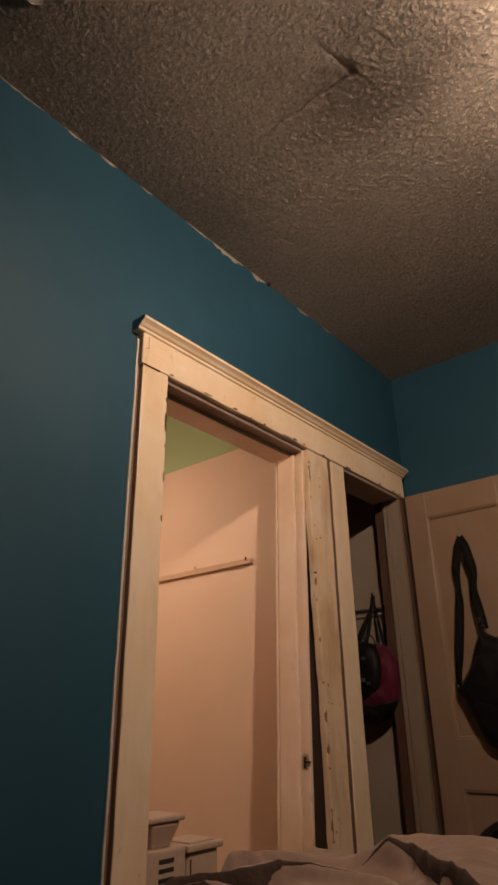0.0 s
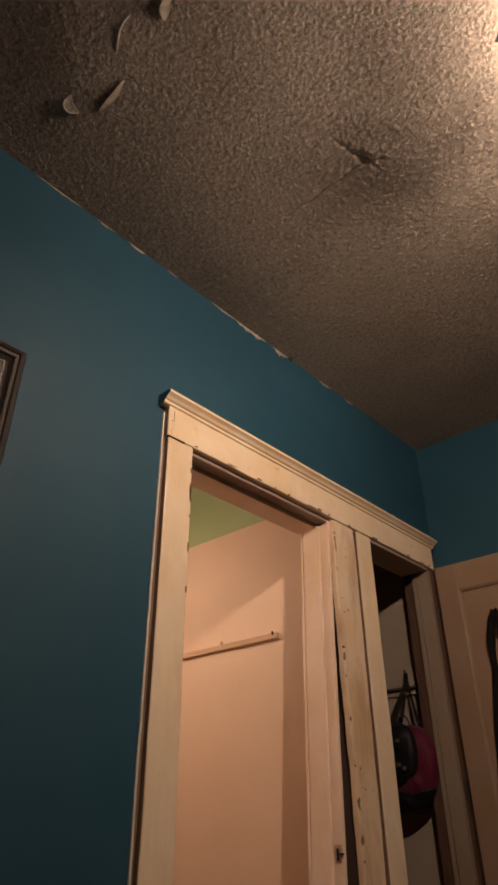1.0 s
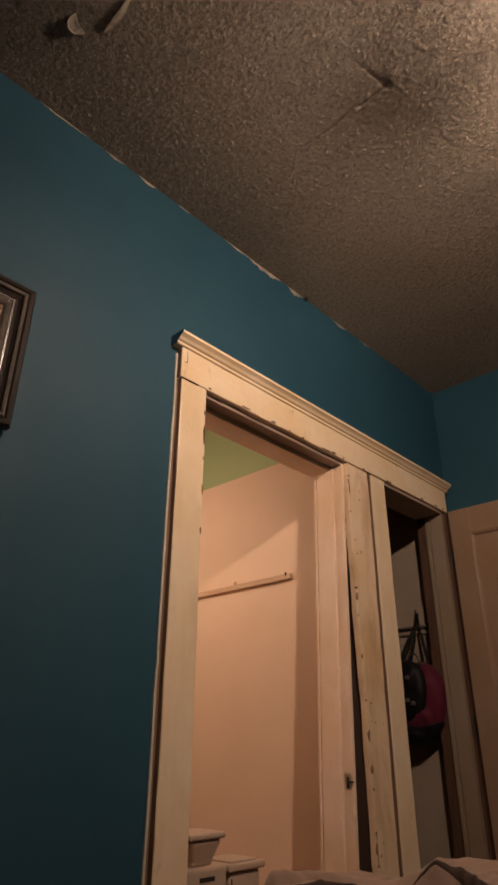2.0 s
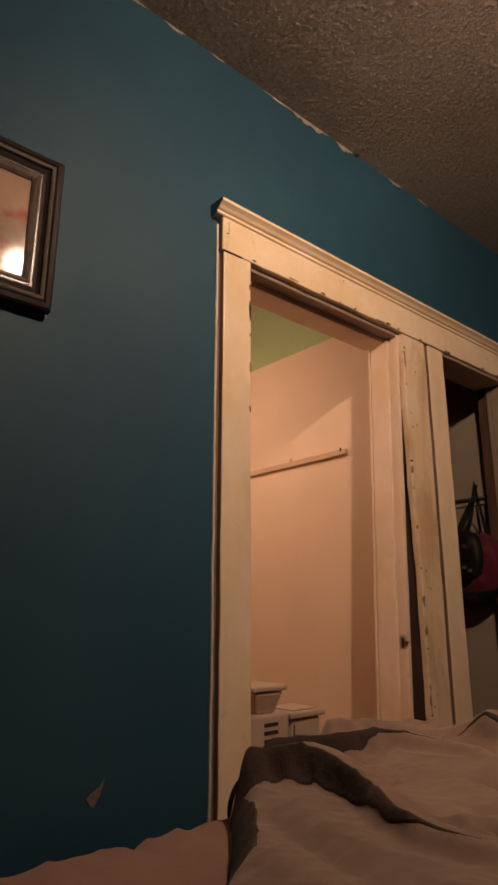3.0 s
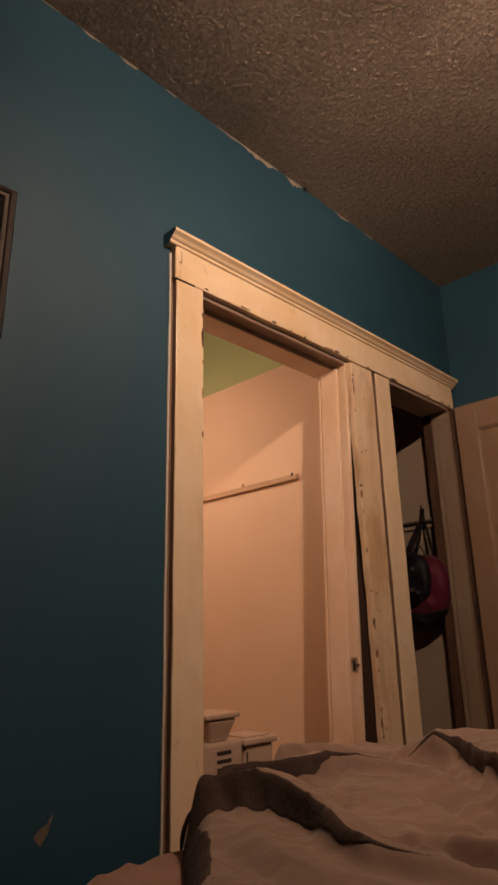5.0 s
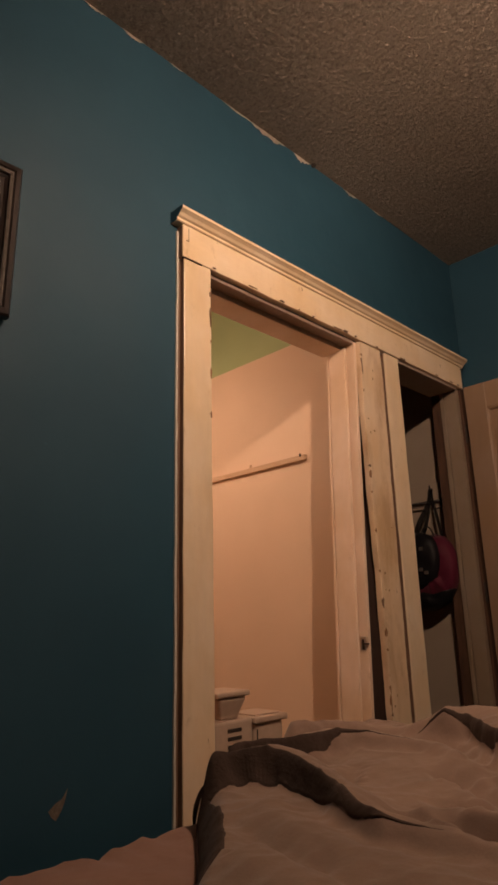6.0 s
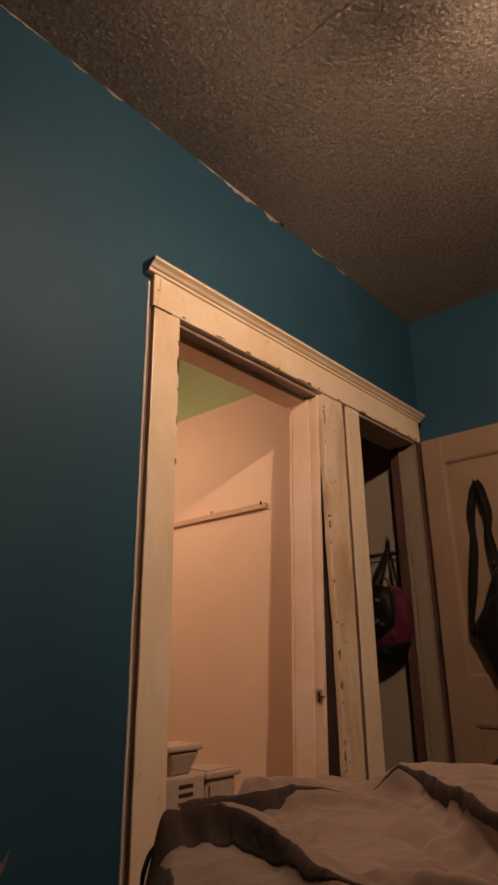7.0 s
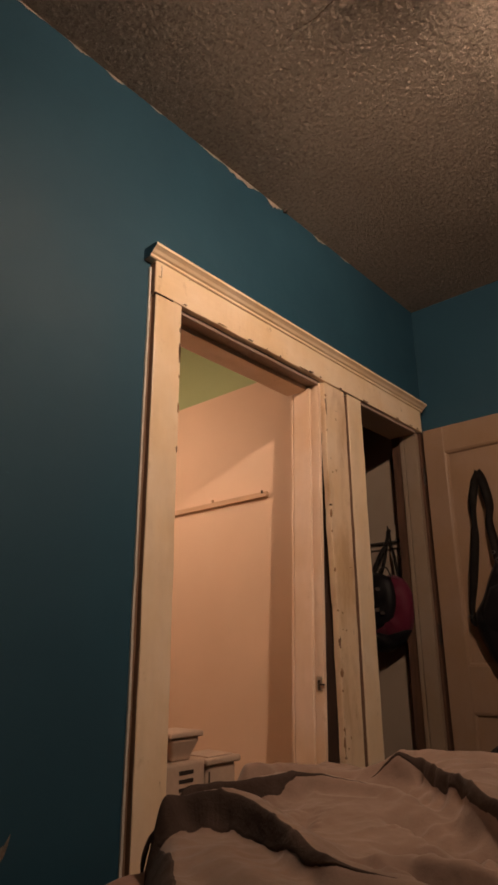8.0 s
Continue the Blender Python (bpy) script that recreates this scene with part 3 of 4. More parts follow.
# ---------------------------------------------------------------- door
def build_door():
    door = thing("door_1", 0.04, 3.665, 0.0, "tan painted panelled closet door standing open", "door", kind="structure")
    x0, x1, y0, y1, z1 = 0.034, 0.600, 3.647, 3.682, 2.036
    pl, pr = 0.139, 0.492
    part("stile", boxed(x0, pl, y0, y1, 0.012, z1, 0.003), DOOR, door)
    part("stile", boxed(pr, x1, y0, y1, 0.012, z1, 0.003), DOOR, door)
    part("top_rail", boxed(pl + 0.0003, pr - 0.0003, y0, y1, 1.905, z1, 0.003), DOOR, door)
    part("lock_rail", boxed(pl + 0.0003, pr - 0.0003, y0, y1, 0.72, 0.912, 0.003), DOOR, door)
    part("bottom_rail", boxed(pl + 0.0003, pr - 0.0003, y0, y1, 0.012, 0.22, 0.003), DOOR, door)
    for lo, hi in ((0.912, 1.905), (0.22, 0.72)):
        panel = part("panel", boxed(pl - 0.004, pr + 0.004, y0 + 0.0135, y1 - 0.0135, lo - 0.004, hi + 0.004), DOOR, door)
        # sloped moulding round the panel
        bm = bmesh.new()
        o = [(pl, lo), (pr, lo), (pr, hi), (pl, hi)]
        i = [(pl + 0.014, lo + 0.014), (pr - 0.014, lo + 0.014), (pr - 0.014, hi - 0.014), (pl + 0.014, hi - 0.014)]
        va = [bm.verts.new((x, y0 + 0.001, z)) for x, z in o]
        vm = [bm.verts.new((x * 0.5 + u * 0.5, y0 + 0.003, z * 0.5 + w * 0.5)) for (x, z), (u, w) in zip(o, i)]
        vb = [bm.verts.new((x, y0 + 0.0137, z)) for x, z in i]
        for k in range(4):
            for p, q in ((va, vm), (vm, vb)):
                bm.faces.new((p[k], p[(k + 1) % 4], q[(k + 1) % 4], q[k]))
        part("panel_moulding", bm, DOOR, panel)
    for z in (0.30, 1.05, 1.80):
        hinge = bmesh.new()
        bmesh.ops.create_cone(hinge, cap_ends=True, segments=10, radius1=0.006, radius2=0.006, depth=0.09, matrix=Matrix.Translation((0.026, 3.641, z)))
        part("hinge", hinge, DARKMETAL, door, "painted-over hinge pin")
    hook = tube(smooth_line([(0.304, 3.648, 1.765), (0.304, 3.632, 1.757), (0.304, 3.618, 1.742), (0.304, 3.606, 1.748), (0.304, 3.603, 1.762)], 4), 0.004, 8, 1, Vector((1, 0, 0)))
    part("hook", hook, DARKMETAL, door, "dark metal coat hook", True)
    settle(door)


def pillow(outline, yc, depth, nx=22, seed=0, crease=0.008):
    """A soft bag: an outline in (x, z), swollen towards and away from the viewer."""
    pts = [Vector((x, z)) for x, z in outline]
    cx = sum(p.x for p in pts) / len(pts)
    cz = sum(p.y for p in pts) / len(pts)
    line = smooth_line([(p.x, 0, p.y) for p in pts + [pts[0]]], 5)[:-1]
    bm = bmesh.new()
    k = len(line)
    fronts = []
    rings = 7
    for side in (-1, 1):
        prev = None
        for r in range(rings + 1):
            f = 1 - r / rings
            ring = []
            for p in line:
                x, z = cx + (p.x - cx) * f, cz + (p.z - cz) * f
                bulge = (1 - f ** 2.6) ** 0.5
                d = noise.noise(Vector((x * 16 + seed, z * 16, side))) * crease * 2 + noise.noise(Vector((x * 45 + seed, z * 22, side))) * crease
                ring.append((x, yc + side * (depth * bulge + d * bulge), z))
            if r == 0:
                if side == -1:
                    base = [bm.verts.new(q) for q in ring]
                row = base
            elif r == rings:
                row = [bm.verts.new((cx, ring[0][1], cz))] * k
            else:
                row = [bm.verts.new(q) for q in ring]
            if prev:
                for j in range(k):
                    a, b, c, d2 = prev[j], prev[(j + 1) % k], row[(j + 1) % k], row[j]
                    bm.faces.new((a, b, c) if c is d2 else (a, b, c, d2))
            prev = row
    return bm


def strap(points, width, thick=0.0016, twist=0.0):
    """Flat webbing along points; its width lies mostly in x."""
    pts = smooth_line(points, 6)
    bm = bmesh.new()
    rows = []
    for i, p in enumerate(pts):
        d = (pts[min(i + 1, len(pts) - 1)] - pts[max(i - 1, 0)]).normalized()
        u = Vector((0, -1, 0)).cross(d)
        u = u.normalized() if u.length > 0.05 else Vector((1, 0, 0))
        a = twist * math.sin(i * 0.35)
        w = (u * math.cos(a) + Vector((0, -1, 0)) * math.sin(a)) * width / 2
        rows.append([bm.verts.new(p - w), bm.verts.new(p + Vector((0, -0.002, 0))), bm.verts.new(p + w)])
    for r, s in zip(rows, rows[1:]):
        for k in range(2):
            bm.faces.new((r[k], r[k + 1], s[k + 1], s[k]))
    bmesh.ops.solidify(bm, geom=bm.faces[:], thickness=thick)
    return bm


def build_shoulder_bag():
    bag = thing("shoulder_bag", 0.36, 3.61, 0.87, "black shoulder bag hanging by its strap from the door hook", "bag")
    out = [(0.335, 1.345), (0.375, 1.320), (0.47, 1.265), (0.545, 1.19), (0.55, 1.00), (0.50, 0.90), (0.40, 0.868), (0.30, 0.895), (0.255, 0.985), (0.225, 1.06), (0.222, 1.13), (0.262, 1.19), (0.296, 1.27)]
    part("body", pillow(out, 3.595, 0.042, seed=2, crease=0.007), BLACKCLOTH, bag, "", True)
    flap = [(0.31, 1.235), (0.40, 1.25), (0.50, 1.20), (0.535, 1.12), (0.52, 1.05), (0.40, 1.03), (0.29, 1.05), (0.262, 1.12)]
    part("flap", pillow(flap, 3.562, 0.018, seed=5, crease=0.004), BLACKCLOTH, bag, "", True)
    part("strap", strap([(0.303, 3.600, 1.762), (0.314, 3.600, 1.745), (0.325, 3.604, 1.70), (0.338, 3.610, 1.60), (0.328, 3.610, 1.52), (0.340, 3.606, 1.43), (0.352, 3.600, 1.345)], 0.040, twist=0.35), STRAPCLOTH, bag, "", True)
    part("strap", strap([(0.307, 3.602, 1.764), (0.294, 3.602, 1.745), (0.280, 3.608, 1.70), (0.262, 3.612, 1.62), (0.258, 3.614, 1.52), (0.248, 3.612, 1.42), (0.222, 3.608, 1.25), (0.205, 3.604, 1.12), (0.232, 3.60, 1.085)], 0.038, twist=0.5), STRAPCLOTH, bag, "", True)
    for x, z in ((0.335, 1.385), (0.350, 1.352), (0.200, 1.118)):
        ring = tube([(x + 0.008 * math.cos(a), 3.590, z + 0.007 * math.sin(a)) for a in (2 * math.pi * i / 10 for i in range(11))], 0.0022, 6)
        part("buckle", ring, DULLSTEEL, bag, "small steel buckle", True)
    settle(bag)


def build_duffel():
    bag = thing("duffel_bag", 0.38, 3.45, 0.0, "dark grey duffel bag standing against the door", "bag")
    out = [(0.22, 0.04), (0.19, 0.30), (0.215, 0.52), (0.27, 0.605), (0.36, 0.640), (0.46, 0.640), (0.55, 0.58), (0.58, 0.30), (0.56, 0.04), (0.40, 0.0)]
    part("body", pillow(out, 3.49, 0.085, seed=21, crease=0.010), BLACKCLOTH, bag, "", True)
    part("handle", tube(smooth_line([(0.30, 3.43, 0.56), (0.33, 3.42, 0.625), (0.40, 3.42, 0.645), (0.46, 3.42, 0.625), (0.49, 3.43, 0.56)], 5), 0.008, 8), STRAPCLOTH, bag, "", True)
    settle(bag)


def build_closet_bag():
    bag = thing("backpack", -0.2, 3.62, 0.95, "crimson and black backpack hanging in the closet", "bag")
    out = [(-0.275, 1.325), (-0.19, 1.335), (-0.125, 1.305), (-0.088, 1.235), (-0.083, 1.16), (-0.105, 1.07), (-0.165, 1.015), (-0.24, 0.982), (-0.32, 0.99), (-0.355, 1.08), (-0.345, 1.24)]
    part("body", pillow(out, 3.632, 0.060, seed=9, crease=0.008), CRIMSON, bag, "", True)
    front = [(-0.345, 1.325), (-0.25, 1.345), (-0.172, 1.310), (-0.150, 1.23), (-0.165, 1.14), (-0.22, 1.085), (-0.33, 1.09), (-0.36, 1.22)]
    part("front_pocket", pillow(front, 3.575, 0.035, seed=12, crease=0.006), BLACKCLOTH, bag, "black front pocket", True)
    base = [(-0.355, 1.09), (-0.27, 1.075), (-0.17, 1.055), (-0.105, 1.075), (-0.150, 1.012), (-0.235, 0.974), (-0.325, 0.985), (-0.36, 1.02)]
    part("base_panel", pillow(base, 3.632, 0.068, seed=15, crease=0.006), BLACKCLOTH, bag, "black base", True)
    top = (-0.222, 3.690, 1.570)
    part("strap", strap([top, (-0.235, 3.670, 1.50), (-0.275, 3.64, 1.40), (-0.30, 3.61, 1.32)], 0.026, twist=0.4), STRAPCLOTH, bag, "", True)
    part("strap", strap([top, (-0.205, 3.670, 1.50), (-0.180, 3.65, 1.41), (-0.155, 3.63, 1.32)], 0.016, twist=0.4), STRAPCLOTH, bag, "", True)
    part("strap", strap([top, (-0.225, 3.665, 1.49), (-0.235, 3.64, 1.40), (-0.240, 3.60, 1.32)], 0.018, twist=0.3), STRAPCLOTH, bag, "", True)
    part("haul_loop", tube(smooth_line([(-0.25, 3.60, 1.325), (-0.235, 3.595, 1.362), (-0.20, 3.595, 1.366), (-0.18, 3.60, 1.32)], 5), 0.004, 6), STRAPCLOTH, bag, "", True)
    for x, z in ((-0.222, 1.262), (-0.232, 1.165), (-0.205, 1.150)):
        part("buckle", boxed(x - 0.010, x + 0.010, 3.533, 3.540, z - 0.008, z + 0.008, 0.002), STEEL, bag, "shiny buckle")
    settle(bag)


def build_closet_fittings():
    cleat = thing("shelf_cleat", -0.8, 2.92, 1.63, "bare wooden shelf cleat nailed to the closet wall", "cleat")
    part("strip", board(-1.245, -0.381, 2.899, 2.9195, 1.634, 1.659, 0.0, 0.1, 0.003, 20), OLDWOOD, cleat)
    part("nail", boxed(-0.408, -0.401, 2.893, 2.900, 1.650, 1.665, 0.002), DARKMETAL, cleat, "bent nail")
    part("knob", boxed(-0.720, -0.708, 2.889, 2.900, 1.657, 1.671, 0.003), OLDWOOD, cleat)
    settle(cleat)
    rail = thing("hook_rail", -0.4, 3.7, 1.5, "dark metal rail on a painted board in the closet", "hook rail")
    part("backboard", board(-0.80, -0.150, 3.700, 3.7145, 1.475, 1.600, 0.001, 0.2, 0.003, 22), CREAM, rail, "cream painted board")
    part("bar", tube([(-0.80, 3.684, 1.503), (-0.145, 3.684, 1.507)], 0.006, 8, 1, Vector((0, 0, 1))), DARKMETAL, rail, "", True)
    part("bracket", boxed(-0.168, -0.152, 3.676, 3.7, 1.495, 1.520, 0.002), DARKMETAL, rail)
    part("hook", tube(smooth_line([(-0.222, 3.699, 1.575), (-0.222, 3.686, 1.566), (-0.222, 3.680, 1.572), (-0.222, 3.678, 1.588)], 4), 0.004, 6, 1, Vector((1, 0, 0))), DARKMETAL, rail, "", True)
    settle(rail)


# ---------------------------------------------------------------- things in the closet
def build_bins():
    crate = thing("slotted_bin", -0.26, 2.28, 0.0, "white plastic slotted bin standing in the closet", "bin")
    body = part("body", boxed(-0.33, -0.215, 2.205, 2.375, 0.0, 0.652, 0.010, 3), PLASTIC, crate)
    for i in range(7):
        z = 0.622 - 0.0235 * i
        part("slot", boxed(-0.2165, -0.2130, 2.262, 2.322, z - 0.0058, z + 0.0058, 0.001, 1), DARKHOLE, body, "dark slot")
    for i in range(6):
        z = 0.625 - 0.045 * i
        part("slot", boxed(-0.270, -0.228, 2.2030, 2.2065, z - 0.020, z + 0.014, 0.001, 1), DARKHOLE, body, "dark slot")
    settle(crate)
    tub = thing("plastic_basket", -0.27, 2.29, 0.652, "small white plastic basket on top of a bin", "basket")
    bm = boxed(-0.325, -0.212, 2.222, 2.348, 0.652, 0.722, 0.012, 3)
    for v in bm.verts:
        # tapers in a curve to a narrow foot
        f = 1 - 0.36 * step01(0.722 - v.co.z, 0.0, 0.062)
        v.co.x, v.co.y = -0.268 + (v.co.x + 0.268) * f, 2.294 + (v.co.y - 2.294) * f
    bmesh.ops.subdivide_edges(bm, edges=[e for e in bm.edges if abs(e.verts[0].co.z - e.verts[1].co.z) > 0.03], cuts=1)
    part("bowl", bm, PLASTIC, tub)
    part("rim", boxed(-0.335, -0.204, 2.212, 2.356, 0.721, 0.738, 0.006, 3), PLASTIC, tub)
    settle(tub)
    bin2 = thing("lidded_bin", -0.28, 2.46, 0.0, "pale plastic storage bin with a rimmed lid", "bin")
    part("body", boxed(-0.36, -0.225, 2.392, 2.530, 0.0, 0.628, 0.012, 3), PLASTIC, bin2)
    lid = part("lid", boxed(-0.37, -0.212, 2.380, 2.542, 0.628, 0.648, 0.006, 3), PLASTIC, bin2)
    part("lid_rim", boxed(-0.350, -0.232, 2.402, 2.520, 0.647, 0.6535, 0.0025, 2), PLASTIC, lid)
    part("slot", boxed(-0.2265, -0.2235, 2.400, 2.406, 0.50, 0.61, 0.001, 1), DARKHOLE, bin2, "dark slot")
    settle(bin2)


# ---------------------------------------------------------------- picture
def build_picture():
    pic = thing("picture_frame", 0.03, 1.195, 1.855, "dark framed picture under glass hanging on the wall", "picture")
    w, hgt = 0.352, 0.404

    def rect(inset, x):
        return [(x, -w / 2 + inset, -hgt / 2 + inset), (x, w / 2 - inset, -hgt / 2 + inset), (x, w / 2 - inset, hgt / 2 - inset), (x, -w / 2 + inset, hgt / 2 - inset)]

    def moulding(name, steps, mat, label=""):
        for side in range(4):
            bm = bmesh.new()
            rows = [[bm.verts.new(rect(i * 1.2, x)[k]) for k in (side, (side + 1) % 4)] for i, x in steps]
            for a, b in zip(rows, rows[1:] + rows[:1]):
                bm.faces.new((a[0], a[1], b[1], b[0]))
            part(name, bm, mat, pic, label)

    moulding("outer_rail", [(0.0, 0.0), (0.0, 0.020), (0.004, 0.026), (0.014, 0.028), (0.018, 0.022), (0.018, 0.0)], ESPRESSO)
    moulding("outer_bead", [(0.0182, 0.016), (0.0182, 0.026), (0.022, 0.029), (0.026, 0.026), (0.026, 0.016)], PEWTER, "worn pewter bead")
    moulding("inner_rail", [(0.0262, 0.002), (0.0262, 0.020), (0.034, 0.016), (0.042, 0.018), (0.046, 0.018), (0.046, 0.002)], ESPRESSO)
    moulding("inner_bead", [(0.0462, 0.002), (0.0462, 0.016), (0.050, 0.020), (0.056, 0.016), (0.060, 0.010), (0.060, 0.002)], PEWTER, "worn pewter bead")
    bm = bmesh.new()
    box(bm, 0.002, 0.005, -w / 2 + 0.062, w / 2 - 0.062, -hgt / 2 + 0.062, hgt / 2 - 0.062)
    part("print", bm, print_material(), pic, "faded brown and rose print")
    bm = bmesh.new()
    bm.faces.new([bm.verts.new(p) for p in rect(0.066, 0.0075)])
    part("glass", bm, pane_material(), pic)
    pic.matrix_basis = pose(0.006, 1.190, 1.853, 0, 1.0, -1.0) @ Matrix.Translation((0.004, 0, 0))


# ---------------------------------------------------------------- bed
def near_line(x, y, line):
    """Signed distances of arrays of points to a line of (x, y), negative on its right-hand side; and how far along, 0 to 1."""
    pts = smooth_line([(a, b, 0) for a, b in line], 5)
    best, side, along = np.full(x.shape, 1e9), np.ones(x.shape), np.zeros(x.shape)
    n = len(pts) - 1
    for i, (a, b) in enumerate(zip(pts, pts[1:])):
        dx, dy = b.x - a.x, b.y - a.y
        t = np.clip(((x - a.x) * dx + (y - a.y) * dy) / (dx * dx + dy * dy), 0, 1)
        px, py = x - a.x - t * dx, y - a.y - t * dy
        d = np.hypot(px, py)
        m = d < best
        best = np.where(m, d, best)
        side = np.where(m, np.where(dx * py - dy * px > 0, 1, -1), side)
        along = np.where(m, (i + t) / n, along)
    return best * side, along


def smooth_steps(v, a, b):
    t = np.clip((v - a) / (b - a), 0, 1)
    return t * t * (3 - 2 * t)


EDGE = [(0.86, 0.90), (0.76, 1.10), (0.66, 1.30), (0.55, 1.46), (0.45, 1.575), (0.36, 1.655), (0.275, 1.725), (0.195, 1.80), (0.145, 1.89), (0.115, 2.1), (0.11, 2.75)]
FOLDS = (
    # line, height, far slope, near slope, height at its end, how far along it fades in
    ([(0.20, 1.76), (0.228, 1.806), (0.248, 1.850), (0.284, 1.887), (0.336, 1.907), (0.40, 1.908), (0.548, 1.850), (0.645, 1.792), (0.70, 1.780), (0.76, 1.785), (0.82, 1.795), (0.90, 1.79), (1.1, 1.76)], 0.064, 0.055, 0.030, 0.026, 0.0),
    ([(0.165, 1.90), (0.19, 1.95), (0.235, 2.00), (0.29, 2.06), (0.32, 2.12), (0.37, 2.165), (0.50, 2.205), (0.60, 2.19), (0.80, 2.11), (1.1, 2.00)], 0.050, 0.050, 0.024, 0.012, 0.0),
    ([(0.15, 2.10), (0.20, 2.16), (0.24, 2.22), (0.30, 2.275), (0.36, 2.305), (0.45, 2.33), (0.56, 2.36)], 0.040, 0.050, 0.030, 0.020, 0.1),
    ([(0.50, 2.38), (0.60, 2.41), (0.75, 2.42), (1.1, 2.42), (1.6, 2.40)], 0.018, 0.075, 0.040, 0.030, 0.2),
    ([(0.38, 2.235), (0.45, 2.295), (0.52, 2.340), (0.580, 2.350), (0.628, 2.312), (0.670, 2.265), (0.705, 2.236), (0.745, 2.205), (0.82, 2.125), (0.93, 2.03), (1.08, 1.96)], 0.044, 0.090, 0.028, 0.050, 0.22),
    ([(0.655, 1.872), (0.715, 1.878), (0.755, 1.850), (0.775, 1.81)], 0.020, 0.040, 0.016, 0.012, 0.3),
    ([(0.72, 1.905), (0.80, 1.900), (0.88, 1.893), (1.0, 1.88), (1.3, 1.85)], 0.030, 0.060, 0.018, 0.030, 0.25),
    # valleys
    ([(0.72, 1.860), (0.80, 1.855), (0.88, 1.848), (1.0, 1.84), (1.3, 1.82)], -0.034, 0.022, 0.024, -0.03, 0.2),
    ([(0.500, 1.905), (0.470, 1.950), (0.445, 2.01), (0.43, 2.06)], -0.036, 0.022, 0.026, -0.006, 0.1),
    ([(0.56, 2.10), (0.66, 2.085), (0.78, 2.02), (1.0, 1.95)], -0.030, 0.036, 0.018, -0.028, 0.3),
    ([(0.62, 1.98), (0.75, 1.955), (0.92, 1.92), (1.2, 1.90)], -0.024, 0.030, 0.020, -0.020, 0.3),
    ([(0.46, 2.255), (0.54, 2.270), (0.62, 2.215), (0.70, 2.150), (0.82, 2.04)], -0.022, 0.020, 0.026, -0.020, 0.3),
    # soft rolls of the part that lies towards the head of the bed
    ([(0.42, 1.80), (0.47, 1.74), (0.60, 1.69), (0.78, 1.66), (1.1, 1.63)], 0.014, 0.050, 0.035, 0.012, 0.1),
    ([(0.36, 1.70), (0.50, 1.655), (0.68, 1.60), (0.95, 1.55)], -0.012, 0.025, 0.030, -0.010, 0.2),
    ([(0.56, 1.55), (0.72, 1.52), (0.90, 1.50), (1.2, 1.48)], 0.022, 0.060, 0.050, 0.02, 0.1),
    ([(0.62, 1.30), (0.80, 1.33), (1.1, 1.28)], 0.020, 0.080, 0.050, 0.02, 0.1),
)


# how far the crests of some folds lean over, in x and y
LEAN = {0: (-0.002, -0.018), 1: (0.006, -0.016), 2: (0.003, -0.008), 4: (-0.010, -0.020), 5: (-0.002, -0.006), 6: (0.0, -0.010)}
# dark bands, two of reverse cloth, then painted shade on a fold face and the edge: line, how much of it, width, whether
# it narrows all along
HEM_SHADE_LINES = ((FOLDS[0][0], 0.80, 0.046, True), (FOLDS[1][0], 0.66, 0.032, True), (FOLDS[4][0][1:], 0.97, 0.027, False), (EDGE[3:9], 0.98, 0.050, True))


def comforter_surface(x, y):
    """Places of the comforter at arrays of x and y: its folds lean over to one side."""
    ox, oy = np.zeros(x.shape), np.zeros(x.shape)
    z = np.empty(x.shape)
    for k, (a, b) in enumerate(zip(x.flat, y.flat)):
        h = 0.612 + 0.016 * step01(b, 1.84, 1.95) + 0.028 * step01(b, 1.97, 2.17) + (0.030 * step01(a, 0.40, 0.58) + 0.038 * step01(a, 0.56, 0.80)) * step01(b, 2.26 - 0.16 * step01(a, 0.58, 0.8), 2.40)
        h += 0.007 * noise.noise(Vector((a * 3.2, b * 3.2, 3))) + 0.007 * noise.noise(Vector((a * 8, b * 8, 5)))
        # creases that run across the cloth
        u, w = a * 0.86 + b * 0.5, b * 0.86 - a * 0.5
        h += 0.0045 * (0.5 - abs(noise.noise(Vector((u * 5, w * 11, 11))))) ** 3 * 8
        h += 0.0020 * (0.5 - abs(noise.noise(Vector((w * 9, u * 17, 4))))) ** 3 * 8
        h += 0.0028 * noise.noise(Vector((a * 17, b * 22, 8))) + 0.0013 * noise.noise(Vector((a * 50, b * 50, 2)))
        z.flat[k] = h
    for number, (line, hgt, far, close, last, rise) in enumerate(FOLDS):
        d, t = near_line(x, y, line)
        wave = 0.85 + 0.3 * np.sin(t * 23.0 + line[0][0] * 40) ** 2
        s = np.where(d > 0, far, close) * wave
        fade = (1 - smooth_steps(t, 0.93, 1.0)) * (smooth_steps(t, 0.0, rise) if rise else 1.0)
        top = (hgt + (last - hgt) * smooth_steps(t, 0.25, 0.9)) * fade
        bell = np.exp(-(np.abs(d) / s) ** 2.4)
        z += top * bell
        if number in LEAN:
            lx, ly = LEAN[number]
            ox, oy = ox + lx * fade * bell * top / hgt, oy + ly * fade * bell * top / hgt
    d, t = near_line(x, y, EDGE)
    hem = smooth_steps(-d, -0.012, 0.055)
    z = np.where(d > 0, 0.505 - d * 1.2, 0.505 + (z - 0.505) * hem ** 0.55)
    out = smooth_steps(-d, 0.0, 0.05)
    return x + ox * out, y + oy * out, z - np.where(y > 2.50, 1.3 * np.maximum(0, y - 2.52) ** 1.2 + 0.3 * np.maximum(0, y - 2.50), 0)


